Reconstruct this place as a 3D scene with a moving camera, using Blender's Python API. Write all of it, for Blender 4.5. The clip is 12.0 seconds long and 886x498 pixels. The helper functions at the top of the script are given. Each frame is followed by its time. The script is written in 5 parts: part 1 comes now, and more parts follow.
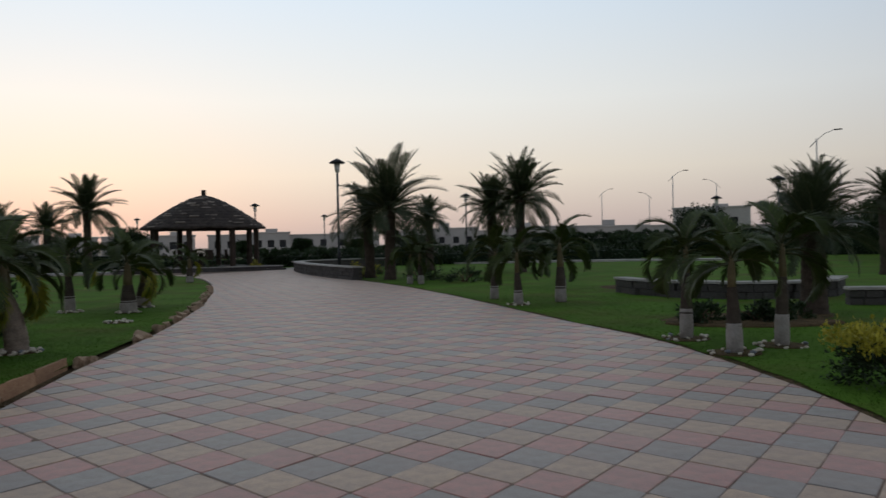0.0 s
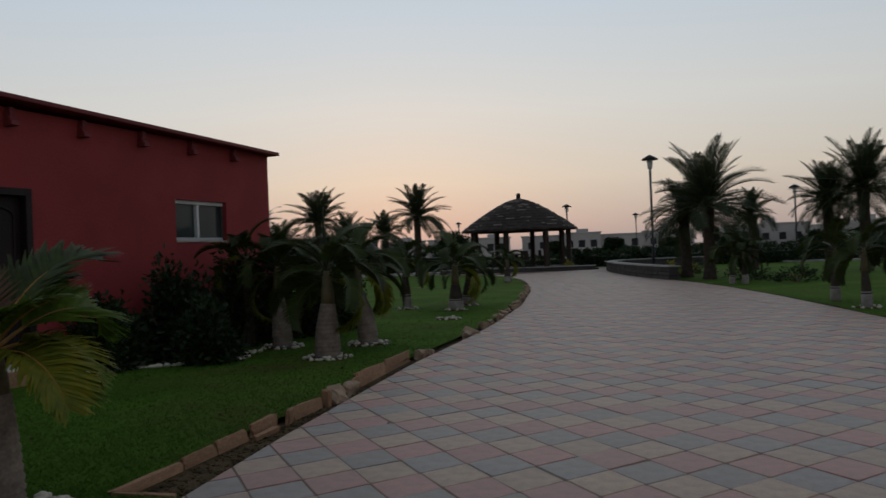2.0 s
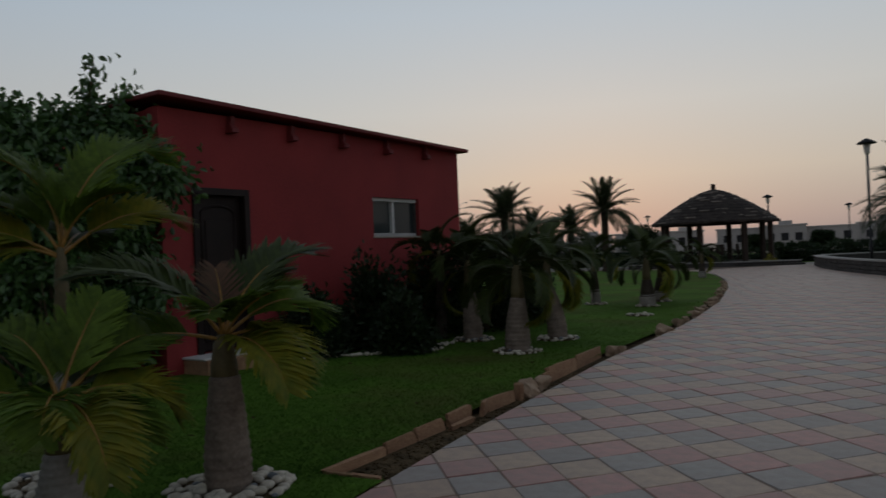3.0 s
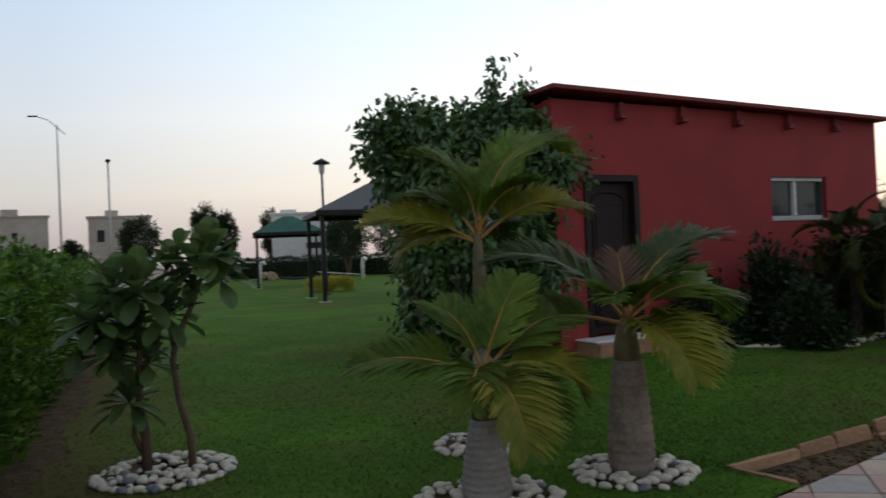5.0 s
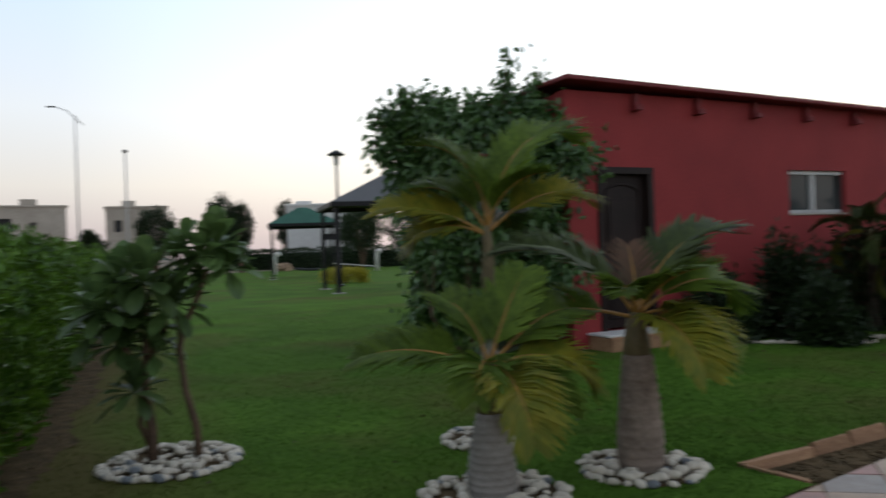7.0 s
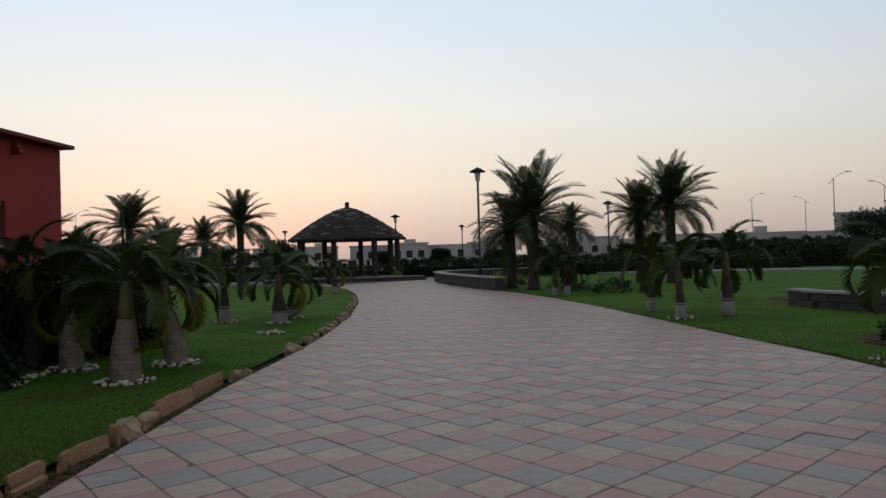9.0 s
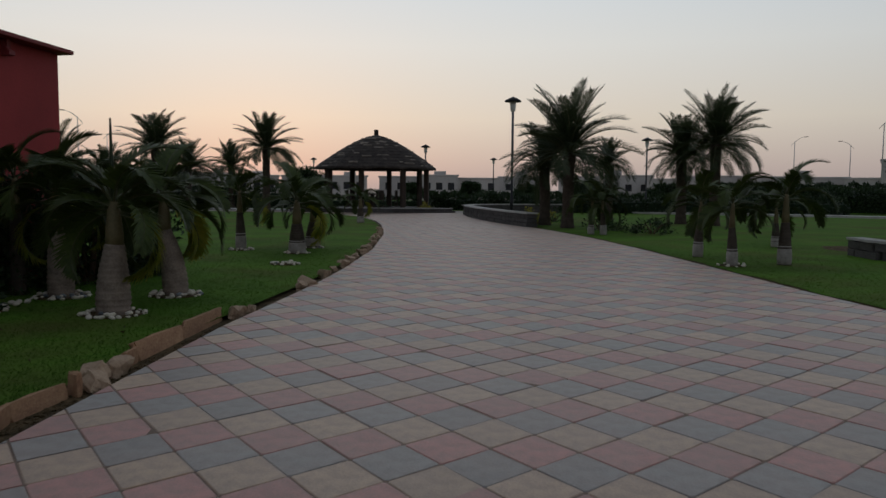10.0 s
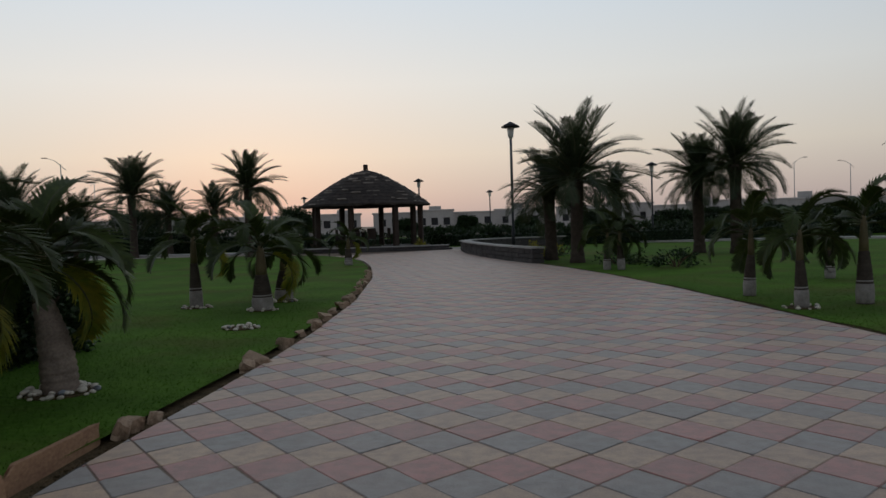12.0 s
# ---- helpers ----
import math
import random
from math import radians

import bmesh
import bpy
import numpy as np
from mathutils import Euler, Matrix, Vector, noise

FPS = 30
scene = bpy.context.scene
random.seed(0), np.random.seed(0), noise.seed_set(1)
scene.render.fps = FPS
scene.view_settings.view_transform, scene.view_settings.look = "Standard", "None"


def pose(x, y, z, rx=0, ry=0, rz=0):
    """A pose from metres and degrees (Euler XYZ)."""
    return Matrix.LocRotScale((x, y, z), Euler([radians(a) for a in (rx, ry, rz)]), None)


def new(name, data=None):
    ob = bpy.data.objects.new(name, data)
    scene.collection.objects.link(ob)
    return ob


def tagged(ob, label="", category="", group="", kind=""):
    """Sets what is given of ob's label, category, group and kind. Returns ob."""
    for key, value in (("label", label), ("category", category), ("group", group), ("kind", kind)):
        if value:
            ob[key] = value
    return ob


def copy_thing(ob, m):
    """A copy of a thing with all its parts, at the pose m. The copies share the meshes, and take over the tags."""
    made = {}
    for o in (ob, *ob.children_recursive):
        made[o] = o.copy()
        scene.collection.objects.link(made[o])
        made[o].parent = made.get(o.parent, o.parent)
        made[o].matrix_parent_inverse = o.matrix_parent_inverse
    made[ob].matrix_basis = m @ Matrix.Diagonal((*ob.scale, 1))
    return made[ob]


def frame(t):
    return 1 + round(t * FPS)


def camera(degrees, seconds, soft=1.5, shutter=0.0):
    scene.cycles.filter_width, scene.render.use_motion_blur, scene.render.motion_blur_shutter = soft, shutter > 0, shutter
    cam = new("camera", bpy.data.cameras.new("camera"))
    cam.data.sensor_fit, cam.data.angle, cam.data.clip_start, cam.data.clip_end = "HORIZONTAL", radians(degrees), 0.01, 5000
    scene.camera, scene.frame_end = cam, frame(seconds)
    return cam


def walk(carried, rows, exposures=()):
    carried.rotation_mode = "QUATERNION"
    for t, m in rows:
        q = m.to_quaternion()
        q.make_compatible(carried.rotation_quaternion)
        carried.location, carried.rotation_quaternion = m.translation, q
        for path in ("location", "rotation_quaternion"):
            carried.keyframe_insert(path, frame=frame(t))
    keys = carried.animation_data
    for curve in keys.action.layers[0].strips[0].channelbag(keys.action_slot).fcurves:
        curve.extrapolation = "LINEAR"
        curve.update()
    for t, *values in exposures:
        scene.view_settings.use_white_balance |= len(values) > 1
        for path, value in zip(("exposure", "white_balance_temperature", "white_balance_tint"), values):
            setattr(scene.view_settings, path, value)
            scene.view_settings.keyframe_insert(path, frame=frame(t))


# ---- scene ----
cam = camera(60.2, 12.0, 1.5, 0.3)
METRES, EYE, TILT, LEAN, TURN = 5.03, 1.3, -1.2, -0.1, -12.2
ROWS = [
    (0.0, 0.0, 0.0, 0.0, 0.02, 0.73, 1.37),
    (0.5, -0.0033, -0.0002, 0.0004, 5.49, 0.84, 1.37),
    (1.0, -0.0073, -0.0014, 0.0003, 11.44, 1.01, 1.45),
    (1.5, -0.0142, -0.0016, 0.0007, 17.24, 1.16, 1.35),
    (2.0, -0.021, -0.003, 0.001, 22.99, 1.37, 1.91),
    (2.5, -0.0246, -0.0031, 0.0009, 27.75, 1.46, 1.58),
    (3.0, -0.0323, -0.0089, 0.0011, 36.77, 1.41, 1.79),
    (3.2, -0.0345, -0.0105, 0.0011, 39.11, 1.4, 1.75),
    (4.8, -0.05, -0.0238, 0.0009, 61.2, 1.12, 1.48),
    (5.0, -0.0521, -0.0251, 0.0008, 64.67, 1.14, 1.43),
    (5.5, -0.0597, -0.0267, -0.0003, 71.46, 0.82, 1.26),
    (6.0, -0.0644, -0.0305, -0.0012, 76.26, 0.51, 0.99),
    (6.5, -0.0645, -0.0281, -0.0016, 78.13, 0.35, 1.07),
    (7.0, -0.0595, -0.0123, -0.0006, 65.79, 0.6, 0.98),
    (7.5, -0.0465, 0.0061, 0.0005, 45.76, 1.06, 0.9),
    (7.7, -0.0425, 0.0155, 0.0008, 36.41, 0.91, 0.92),
    (9.3, -0.0765, 0.187, 0.0055, 9.66, 1.36, 1.6),
    (9.5, -0.0847, 0.23, 0.0057, 10.37, 0.08, 1.67),
    (10.0, -0.109, 0.3543, 0.0018, 12.31, -3.27, -0.62),
    (10.5, -0.1469, 0.4839, 0.0091, 10.22, -0.49, 1.02),
    (11.0, -0.1815, 0.6255, 0.0139, 11.98, -1.14, 1.04),
    (11.5, -0.1993, 0.7419, 0.0138, 11.99, -0.32, -0.11),
    (12.0, -0.2154, 0.8697, 0.0181, 12.05, -0.67, 1.6),
]
EXPOSURES = [(0.0, -0.02), (0.5, -0.14), (1.0, -0.27), (2.5, -0.6), (3.2, -0.75), (4.8, 0.36), (5.5, 0.53), (6.5, 0.6), (7.0, 0.72), (7.5, 1.12), (7.7, 1.28), (9.3, -0.27), (10.0, -0.34), (10.6, -0.27), (12.0, -0.27)]
walk(cam, [(t, pose(0, 0, EYE, TILT, LEAN, TURN) @ pose(METRES * x, METRES * y, METRES * z, 90 + pitch, roll, yaw)) for t, x, y, z, yaw, pitch, roll in ROWS], EXPOSURES)

# ---- sky and light: dusk, the sun just down behind the gazebo ----
GLOW = -14.0
world = bpy.data.worlds.new("dusk_sky")
scene.world = world
world.use_nodes = True
wn, wl = world.node_tree.nodes, world.node_tree.links
sky = wn.new("ShaderNodeTexSky")
sky.sky_type, sky.sun_disc = "NISHITA", False
sky.sun_elevation, sky.sun_rotation = radians(1.0), radians(GLOW)
sky.air_density, sky.dust_density, sky.ozone_density = 1.0, 2.0, 2.0
# after sunset the whole dome glows softly: pink haze low down, pale blue above
coord, split, ramp = wn.new("ShaderNodeTexCoord"), wn.new("ShaderNodeSeparateXYZ"), wn.new("ShaderNodeValToRGB")
wl.new(coord.outputs["Generated"], split.inputs[0])
wl.new(split.outputs["Z"], ramp.inputs["Fac"])
DOME = [(0.0, (0.48, 0.39, 0.37)), (0.03, (0.58, 0.48, 0.44)), (0.09, (0.76, 0.68, 0.585)), (0.18, (0.79, 0.785, 0.755)), (0.30, (0.68, 0.765, 0.845)), (0.55, (0.50, 0.55, 0.61)), (1.0, (0.40, 0.44, 0.49))]
while len(ramp.color_ramp.elements) < len(DOME):
    ramp.color_ramp.elements.new(0.5)
for e, (at, c) in zip(ramp.color_ramp.elements, DOME):
    e.position, e.color = at, (*c, 1)
glow = wn.new("ShaderNodeMix")
glow.data_type, glow.blend_type = "RGBA", "ADD"
glow.inputs["Factor"].default_value = 0.028
# brighter towards the sunset, dimmer behind
side, half, tint = wn.new("ShaderNodeVectorMath"), wn.new("ShaderNodeMath"), wn.new("ShaderNodeValToRGB")
side.operation, half.operation = "DOT_PRODUCT", "MULTIPLY_ADD"
side.inputs[1].default_value = (math.sin(radians(GLOW)), math.cos(radians(GLOW)), 0)
half.inputs[1].default_value, half.inputs[2].default_value = 0.5, 0.5
ROUND = [(0.0, (0.60, 0.63, 0.68)), (0.5, (0.56, 0.60, 0.655)), (0.70, (0.655, 0.695, 0.76)), (0.86, (0.92, 0.94, 0.96)), (1.0, (1.14, 1.13, 1.11))]
while len(tint.color_ramp.elements) < len(ROUND):
    tint.color_ramp.elements.new(0.5)
for e, (at, c) in zip(tint.color_ramp.elements, ROUND):
    e.position, e.color = at, (*c, 1)
scaled = wn.new("ShaderNodeVectorMath")
scaled.operation = "MULTIPLY"
wl.new(coord.outputs["Generated"], side.inputs[0])
wl.new(side.outputs["Value"], half.inputs[0])
wl.new(half.outputs[0], tint.inputs["Fac"])
wl.new(ramp.outputs["Color"], scaled.inputs[0])
wl.new(tint.outputs["Color"], scaled.inputs[1])
wl.new(scaled.outputs[0], glow.inputs["A"])
wl.new(sky.outputs["Color"], glow.inputs["B"])
wn["Background"].inputs["Strength"].default_value = 1.0
wl.new(glow.outputs["Result"], wn["Background"].inputs["Color"])


# ---- materials ----
def material(name, base, dark, scale=8.0, fine=60.0, rough=0.8, bump=0.3, metal=0.0, vary=0.0, detail=6.0, depth=0.01, thin=0.0, spec=0.3):
    """Two scales of noise between two colours, relief, and a shift from object to object."""
    m = bpy.data.materials.new(name)
    m.use_nodes = True
    n, l = m.node_tree.nodes, m.node_tree.links
    b = n["Principled BSDF"]
    tc = n.new("ShaderNodeTexCoord")
    big, small = n.new("ShaderNodeTexNoise"), n.new("ShaderNodeTexNoise")
    big.inputs["Scale"].default_value, small.inputs["Scale"].default_value = scale, fine
    big.inputs["Detail"].default_value, small.inputs["Detail"].default_value = detail, 4.0
    geo = n.new("ShaderNodeNewGeometry")
    for tex in (big, small):
        l.new(geo.outputs["Position"] if vary < 0 else tc.outputs["Object"], tex.inputs["Vector"])
    add = n.new("ShaderNodeMath")
    add.operation = "MULTIPLY_ADD"
    add.inputs[1].default_value = 0.45
    l.new(small.outputs["Fac"], add.inputs[0])
    mul = n.new("ShaderNodeMath")
    mul.operation = "MULTIPLY"
    mul.inputs[1].default_value = 0.6
    l.new(big.outputs["Fac"], mul.inputs[0])
    l.new(mul.outputs[0], add.inputs[2])
    ramp = n.new("ShaderNodeValToRGB")
    ramp.color_ramp.elements[0].position, ramp.color_ramp.elements[1].position = 0.36, 0.68
    ramp.color_ramp.elements[0].color, ramp.color_ramp.elements[1].color = (*dark, 1), (*base, 1)
    l.new(add.outputs[0], ramp.inputs["Fac"])
    colour = ramp.outputs["Color"]
    if vary > 0:
        info, island = n.new("ShaderNodeObjectInfo"), n.new("ShaderNodeMath")
        island.operation = "ADD"
        l.new(info.outputs["Random"], island.inputs[0])
        l.new(geo.outputs["Random Per Island"], island.inputs[1])
        hsv, rng = n.new("ShaderNodeHueSaturation"), n.new("ShaderNodeMapRange")
        rng.inputs["From Max"].default_value = 2.0
        rng.inputs["To Min"].default_value, rng.inputs["To Max"].default_value = 1 - vary, 1 + vary
        l.new(island.outputs[0], rng.inputs["Value"])
        l.new(rng.outputs["Result"], hsv.inputs["Value"])
        l.new(colour, hsv.inputs["Color"])
        colour = hsv.outputs["Color"]
    l.new(colour, b.inputs["Base Color"])
    b.inputs["Roughness"].default_value, b.inputs["Metallic"].default_value = rough, metal
    b.inputs["Specular IOR Level"].default_value = spec
    if bump:
        bp = n.new("ShaderNodeBump")
        bp.inputs["Strength"].default_value, bp.inputs["Distance"].default_value = bump, depth
        l.new(add.outputs[0], bp.inputs["Height"])
        l.new(bp.outputs["Normal"], b.inputs["Normal"])
    if thin:
        tr, mix = n.new("ShaderNodeBsdfTranslucent"), n.new("ShaderNodeMixShader")
        mix.inputs["Fac"].default_value = thin
        l.new(colour, tr.inputs["Color"])
        l.new(b.outputs["BSDF"], mix.inputs[1])
        l.new(tr.outputs["BSDF"], mix.inputs[2])
        l.new(mix.outputs["Shader"], n["Material Output"].inputs["Surface"])
    return m


M = {
    "sand": material("dusty_sand", (0.34, 0.27, 0.20), (0.22, 0.17, 0.12), 0.4, 9, 0.95, vary=-1),
    "lawn": material("lawn_turf", (0.092, 0.184, 0.020), (0.048, 0.102, 0.012), 0.8, 14, 0.95, 0.6, vary=-1, depth=0.03, spec=0.06),
    "blade": material("grass_blade", (0.069, 0.142, 0.018), (0.036, 0.083, 0.011), 0.7, 30, 0.9, 0, vary=0.3, thin=0.3, spec=0.08),
    "soil": material("dry_soil", (0.155, 0.105, 0.056), (0.036, 0.027, 0.014), 7.0, 55, 0.95, 1.0, vary=-1, depth=0.05, spec=0.1),
    "mortar": material("path_bed", (0.25, 0.175, 0.135), (0.15, 0.105, 0.08), 4, 60, 0.95, vary=-1),
    "plaza": material("far_paving", (0.40, 0.335, 0.295), (0.30, 0.25, 0.225), 1.5, 9, 0.65, 0.2, vary=-1, spec=0.5),
    "red": material("red_render", (0.33, 0.040, 0.040), (0.235, 0.029, 0.030), 1.2, 45, 0.75, 0.35, vary=-1, depth=0.006),
    "redtrim": material("red_trim", (0.20, 0.028, 0.029), (0.14, 0.020, 0.021), 2, 50, 0.6, 0.2, vary=-1),
    "doorwood": material("dark_brown_door", (0.026, 0.014, 0.012), (0.012, 0.007, 0.006), 2, 30, 0.55, 0.2, spec=0.25),
    "white": material("white_paint", (0.75, 0.73, 0.70), (0.6, 0.58, 0.55), 3, 50, 0.5, 0.1),
    "concrete": material("raw_concrete", (0.50, 0.44, 0.37), (0.34, 0.29, 0.24), 0.6, 6, 0.9, 0.3, vary=-1),
    "house": material("pale_house_wall", (0.50, 0.46, 0.43), (0.40, 0.37, 0.35), 0.3, 4, 0.9, 0.1, vary=-1),
    "void": material("unlit_room", (0.03, 0.03, 0.035), (0.02, 0.02, 0.02), 1, 8, 0.6, 0),
    "metal": material("dark_painted_steel", (0.022, 0.022, 0.024), (0.012, 0.012, 0.013), 4, 60, 0.45, 0.1, 0.3),
    "galv": material("pale_steel", (0.52, 0.51, 0.50), (0.42, 0.41, 0.40), 3, 40, 0.5, 0.05, 0.1),
    "glasslamp": material("opal_shade", (0.62, 0.60, 0.55), (0.5, 0.48, 0.44), 6, 40, 0.35, 0),
    "greycanvas": material("grey_canvas", (0.16, 0.16, 0.165), (0.12, 0.12, 0.125), 1, 80, 0.85, 0.2),
    "greencanvas": material("green_canvas", (0.05, 0.14, 0.10), (0.035, 0.10, 0.075), 1, 80, 0.85, 0.2),
    "thatch": material("weathered_thatch", (0.065, 0.050, 0.042), (0.020, 0.015, 0.013), 4, 45, 0.95, 0.9, vary=0.3, depth=0.03),
    "thatchpale": material("pale_thatch_tuft", (0.30, 0.25, 0.21), (0.15, 0.12, 0.10), 4, 45, 0.95, 0.6, vary=0.3, depth=0.03),
    "timber": material("dark_timber", (0.06, 0.04, 0.03), (0.03, 0.02, 0.015), 3, 40, 0.8, 0.5),
    "stone": material("dark_basalt_block", (0.085, 0.075, 0.07), (0.04, 0.036, 0.034), 6, 40, 0.85, 0.8, vary=0.35, depth=0.02),
    "coping": material("pale_coping", (0.42, 0.39, 0.36), (0.30, 0.28, 0.26), 3, 30, 0.8, 0.3, vary=0.1),
    "flag": material("red_brown_flagstone", (0.46, 0.27, 0.15), (0.24, 0.12, 0.07), 7, 50, 0.85, 0.7, vary=0.25, depth=0.01),
    "chunk": material("cream_rock", (0.47, 0.33, 0.22), (0.26, 0.17, 0.11), 7, 40, 0.85, 0.7, vary=0.2, depth=0.02),
    "pebble": material("white_pebble", (0.62, 0.555, 0.455), (0.44, 0.385, 0.31), 9, 60, 0.5, 0.1, vary=0.22, spec=0.4),
    "pebbledark": material("grey_pebble", (0.16, 0.17, 0.18), (0.10, 0.11, 0.12), 9, 60, 0.5, 0.1, vary=0.3, spec=0.4),
    "bark": material("pale_ringed_bark", (0.285, 0.222, 0.176), (0.135, 0.10, 0.08), 9, 50, 0.9, 0.6, vary=0.12, depth=0.01),
    "limewash": material("limewashed_bark", (0.36, 0.325, 0.295), (0.21, 0.185, 0.165), 9, 50, 0.9, 0.4, vary=0.1),
    "shaft": material("green_brown_crownshaft", (0.16, 0.12, 0.06), (0.09, 0.075, 0.035), 7, 40, 0.6, 0.3, vary=0.2),
    "rachis": material("orange_green_stalk", (0.40, 0.19, 0.04), (0.20, 0.13, 0.035), 3, 20, 0.5, 0.1, vary=0.2),
    "datestalk": material("dark_olive_stalk", (0.075, 0.075, 0.03), (0.04, 0.045, 0.02), 3, 20, 0.6, 0.1, vary=0.2),
    "frond": material("palm_leaflet", (0.185, 0.270, 0.034), (0.070, 0.120, 0.018), 2.0, 22, 0.5, 0, vary=0.35, thin=0.5, spec=0.22),
    # shaded copy of the leaflet: backlit crowns' darkness is put into the colour
    "frondshaded": material("shaded_palm_leaflet", (0.070, 0.095, 0.020), (0.030, 0.045, 0.012), 2.0, 22, 0.55, 0, vary=0.35, thin=0.2, spec=0.25),
    "frondyellow": material("yellowing_leaflet", (0.335, 0.285, 0.028), (0.115, 0.165, 0.022), 2.5, 16, 0.5, 0, vary=0.3, thin=0.45, spec=0.25),
    "frondred": material("reddish_dry_leaflet", (0.14, 0.065, 0.035), (0.07, 0.045, 0.024), 2.5, 16, 0.55, 0, vary=0.3, thin=0.2, spec=0.3),
    "darkbark": material("dark_ringed_bark", (0.085, 0.065, 0.05), (0.04, 0.03, 0.024), 9, 50, 0.9, 0.6, vary=0.12, depth=0.01),
    "date": material("date_palm_leaflet", (0.062, 0.080, 0.036), (0.028, 0.040, 0.018), 1.0, 12, 0.5, 0, vary=0.35, thin=0.3),
    "datebark": material("rough_date_trunk", (0.085, 0.062, 0.046), (0.035, 0.026, 0.02), 6, 30, 0.95, 1.0, depth=0.05),
    "hedge": material("hedge_leaf", (0.175, 0.325, 0.028), (0.052, 0.130, 0.013), 1.5, 12, 0.40, 0, vary=0.6, thin=0.2, spec=0.4),
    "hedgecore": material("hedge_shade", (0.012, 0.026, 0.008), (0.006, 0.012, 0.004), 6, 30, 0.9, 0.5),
    "loosehedge": material("pale_hedge_leaf", (0.14, 0.215, 0.050), (0.070, 0.120, 0.028), 1.5, 12, 0.5, 0, vary=0.5, thin=0.2),
    "litter": material("dead_leaf", (0.10, 0.065, 0.03), (0.05, 0.03, 0.015), 6, 30, 0.8, 0, vary=0.4),
    "bush": material("dark_bush_leaf", (0.030, 0.052, 0.016), (0.012, 0.024, 0.008), 1.5, 12, 0.5, 0, vary=0.45, thin=0.15),
    "treeleaf": material("glossy_tree_leaf", (0.090, 0.175, 0.042), (0.034, 0.078, 0.020), 1.5, 12, 0.38, 0, vary=0.45, thin=0.15, spec=0.5),
    "plum": material("broad_shrub_leaf", (0.145, 0.225, 0.066), (0.062, 0.112, 0.036), 2, 14, 0.4, 0, vary=0.4, thin=0.4, spec=0.5),
    "yellowleaf": material("yellow_leaf", (0.50, 0.42, 0.04), (0.22, 0.22, 0.03), 4, 14, 0.5, 0, vary=0.35, thin=0.2),
    "wood": material("brown_stem", (0.16, 0.10, 0.065), (0.08, 0.05, 0.035), 8, 40, 0.85, 0.5),
}


def worn_turf(m):
    """Dry, brownish bare patches in the turf."""
    n, l = m.node_tree.nodes, m.node_tree.links
    b = n["Principled BSDF"]
    was = b.inputs["Base Color"].links[0].from_socket
    patch, rng, mix = n.new("ShaderNodeTexNoise"), n.new("ShaderNodeMapRange"), n.new("ShaderNodeMix")
    patch.inputs["Scale"].default_value, patch.inputs["Detail"].default_value, patch.inputs["Roughness"].default_value = 0.42, 7.0, 0.62
    l.new(n["Geometry"].outputs["Position"], patch.inputs["Vector"])
    rng.inputs["From Min"].default_value, rng.inputs["From Max"].default_value = 0.48, 0.72
    rng.inputs["To Max"].default_value = 0.75
    l.new(patch.outputs["Fac"], rng.inputs["Value"])
    mix.data_type = "RGBA"
    # thin, trodden turf along the hedge's foot, fading out unevenly
    off, far, thin, worst = n.new("ShaderNodeVectorMath"), n.new("ShaderNodeMapRange"), n.new("ShaderNodeMath"), n.new("ShaderNodeMath")
    off.operation, thin.operation, worst.operation = "DOT_PRODUCT", "MULTIPLY_ADD", "MAXIMUM"
    off.inputs[1].default_value = (0.270, 0.963, 0)
    l.new(n["Geometry"].outputs["Position"], off.inputs[0])
    thin.inputs[1].default_value = -2.6
    l.new(patch.outputs["Fac"], thin.inputs[0])
    l.new(off.outputs["Value"], thin.inputs[2])
    far.inputs["From Min"].default_value, far.inputs["From Max"].default_value = -2.0, -0.6
    far.inputs["To Min"].default_value, far.inputs["To Max"].default_value = 0.9, 0.0
    l.new(thin.outputs[0], far.inputs["Value"])
    l.new(rng.outputs["Result"], worst.inputs[0])
    l.new(far.outputs["Result"], worst.inputs[1])
    l.new(worst.outputs[0], mix.inputs["Factor"])
    l.new(was, mix.inputs["A"])
    mix.inputs["B"].default_value = (0.105, 0.082, 0.032, 1)
    l.new(mix.outputs["Result"], b.inputs["Base Color"])


worn_turf(M["lawn"])
worn_turf(M["blade"])


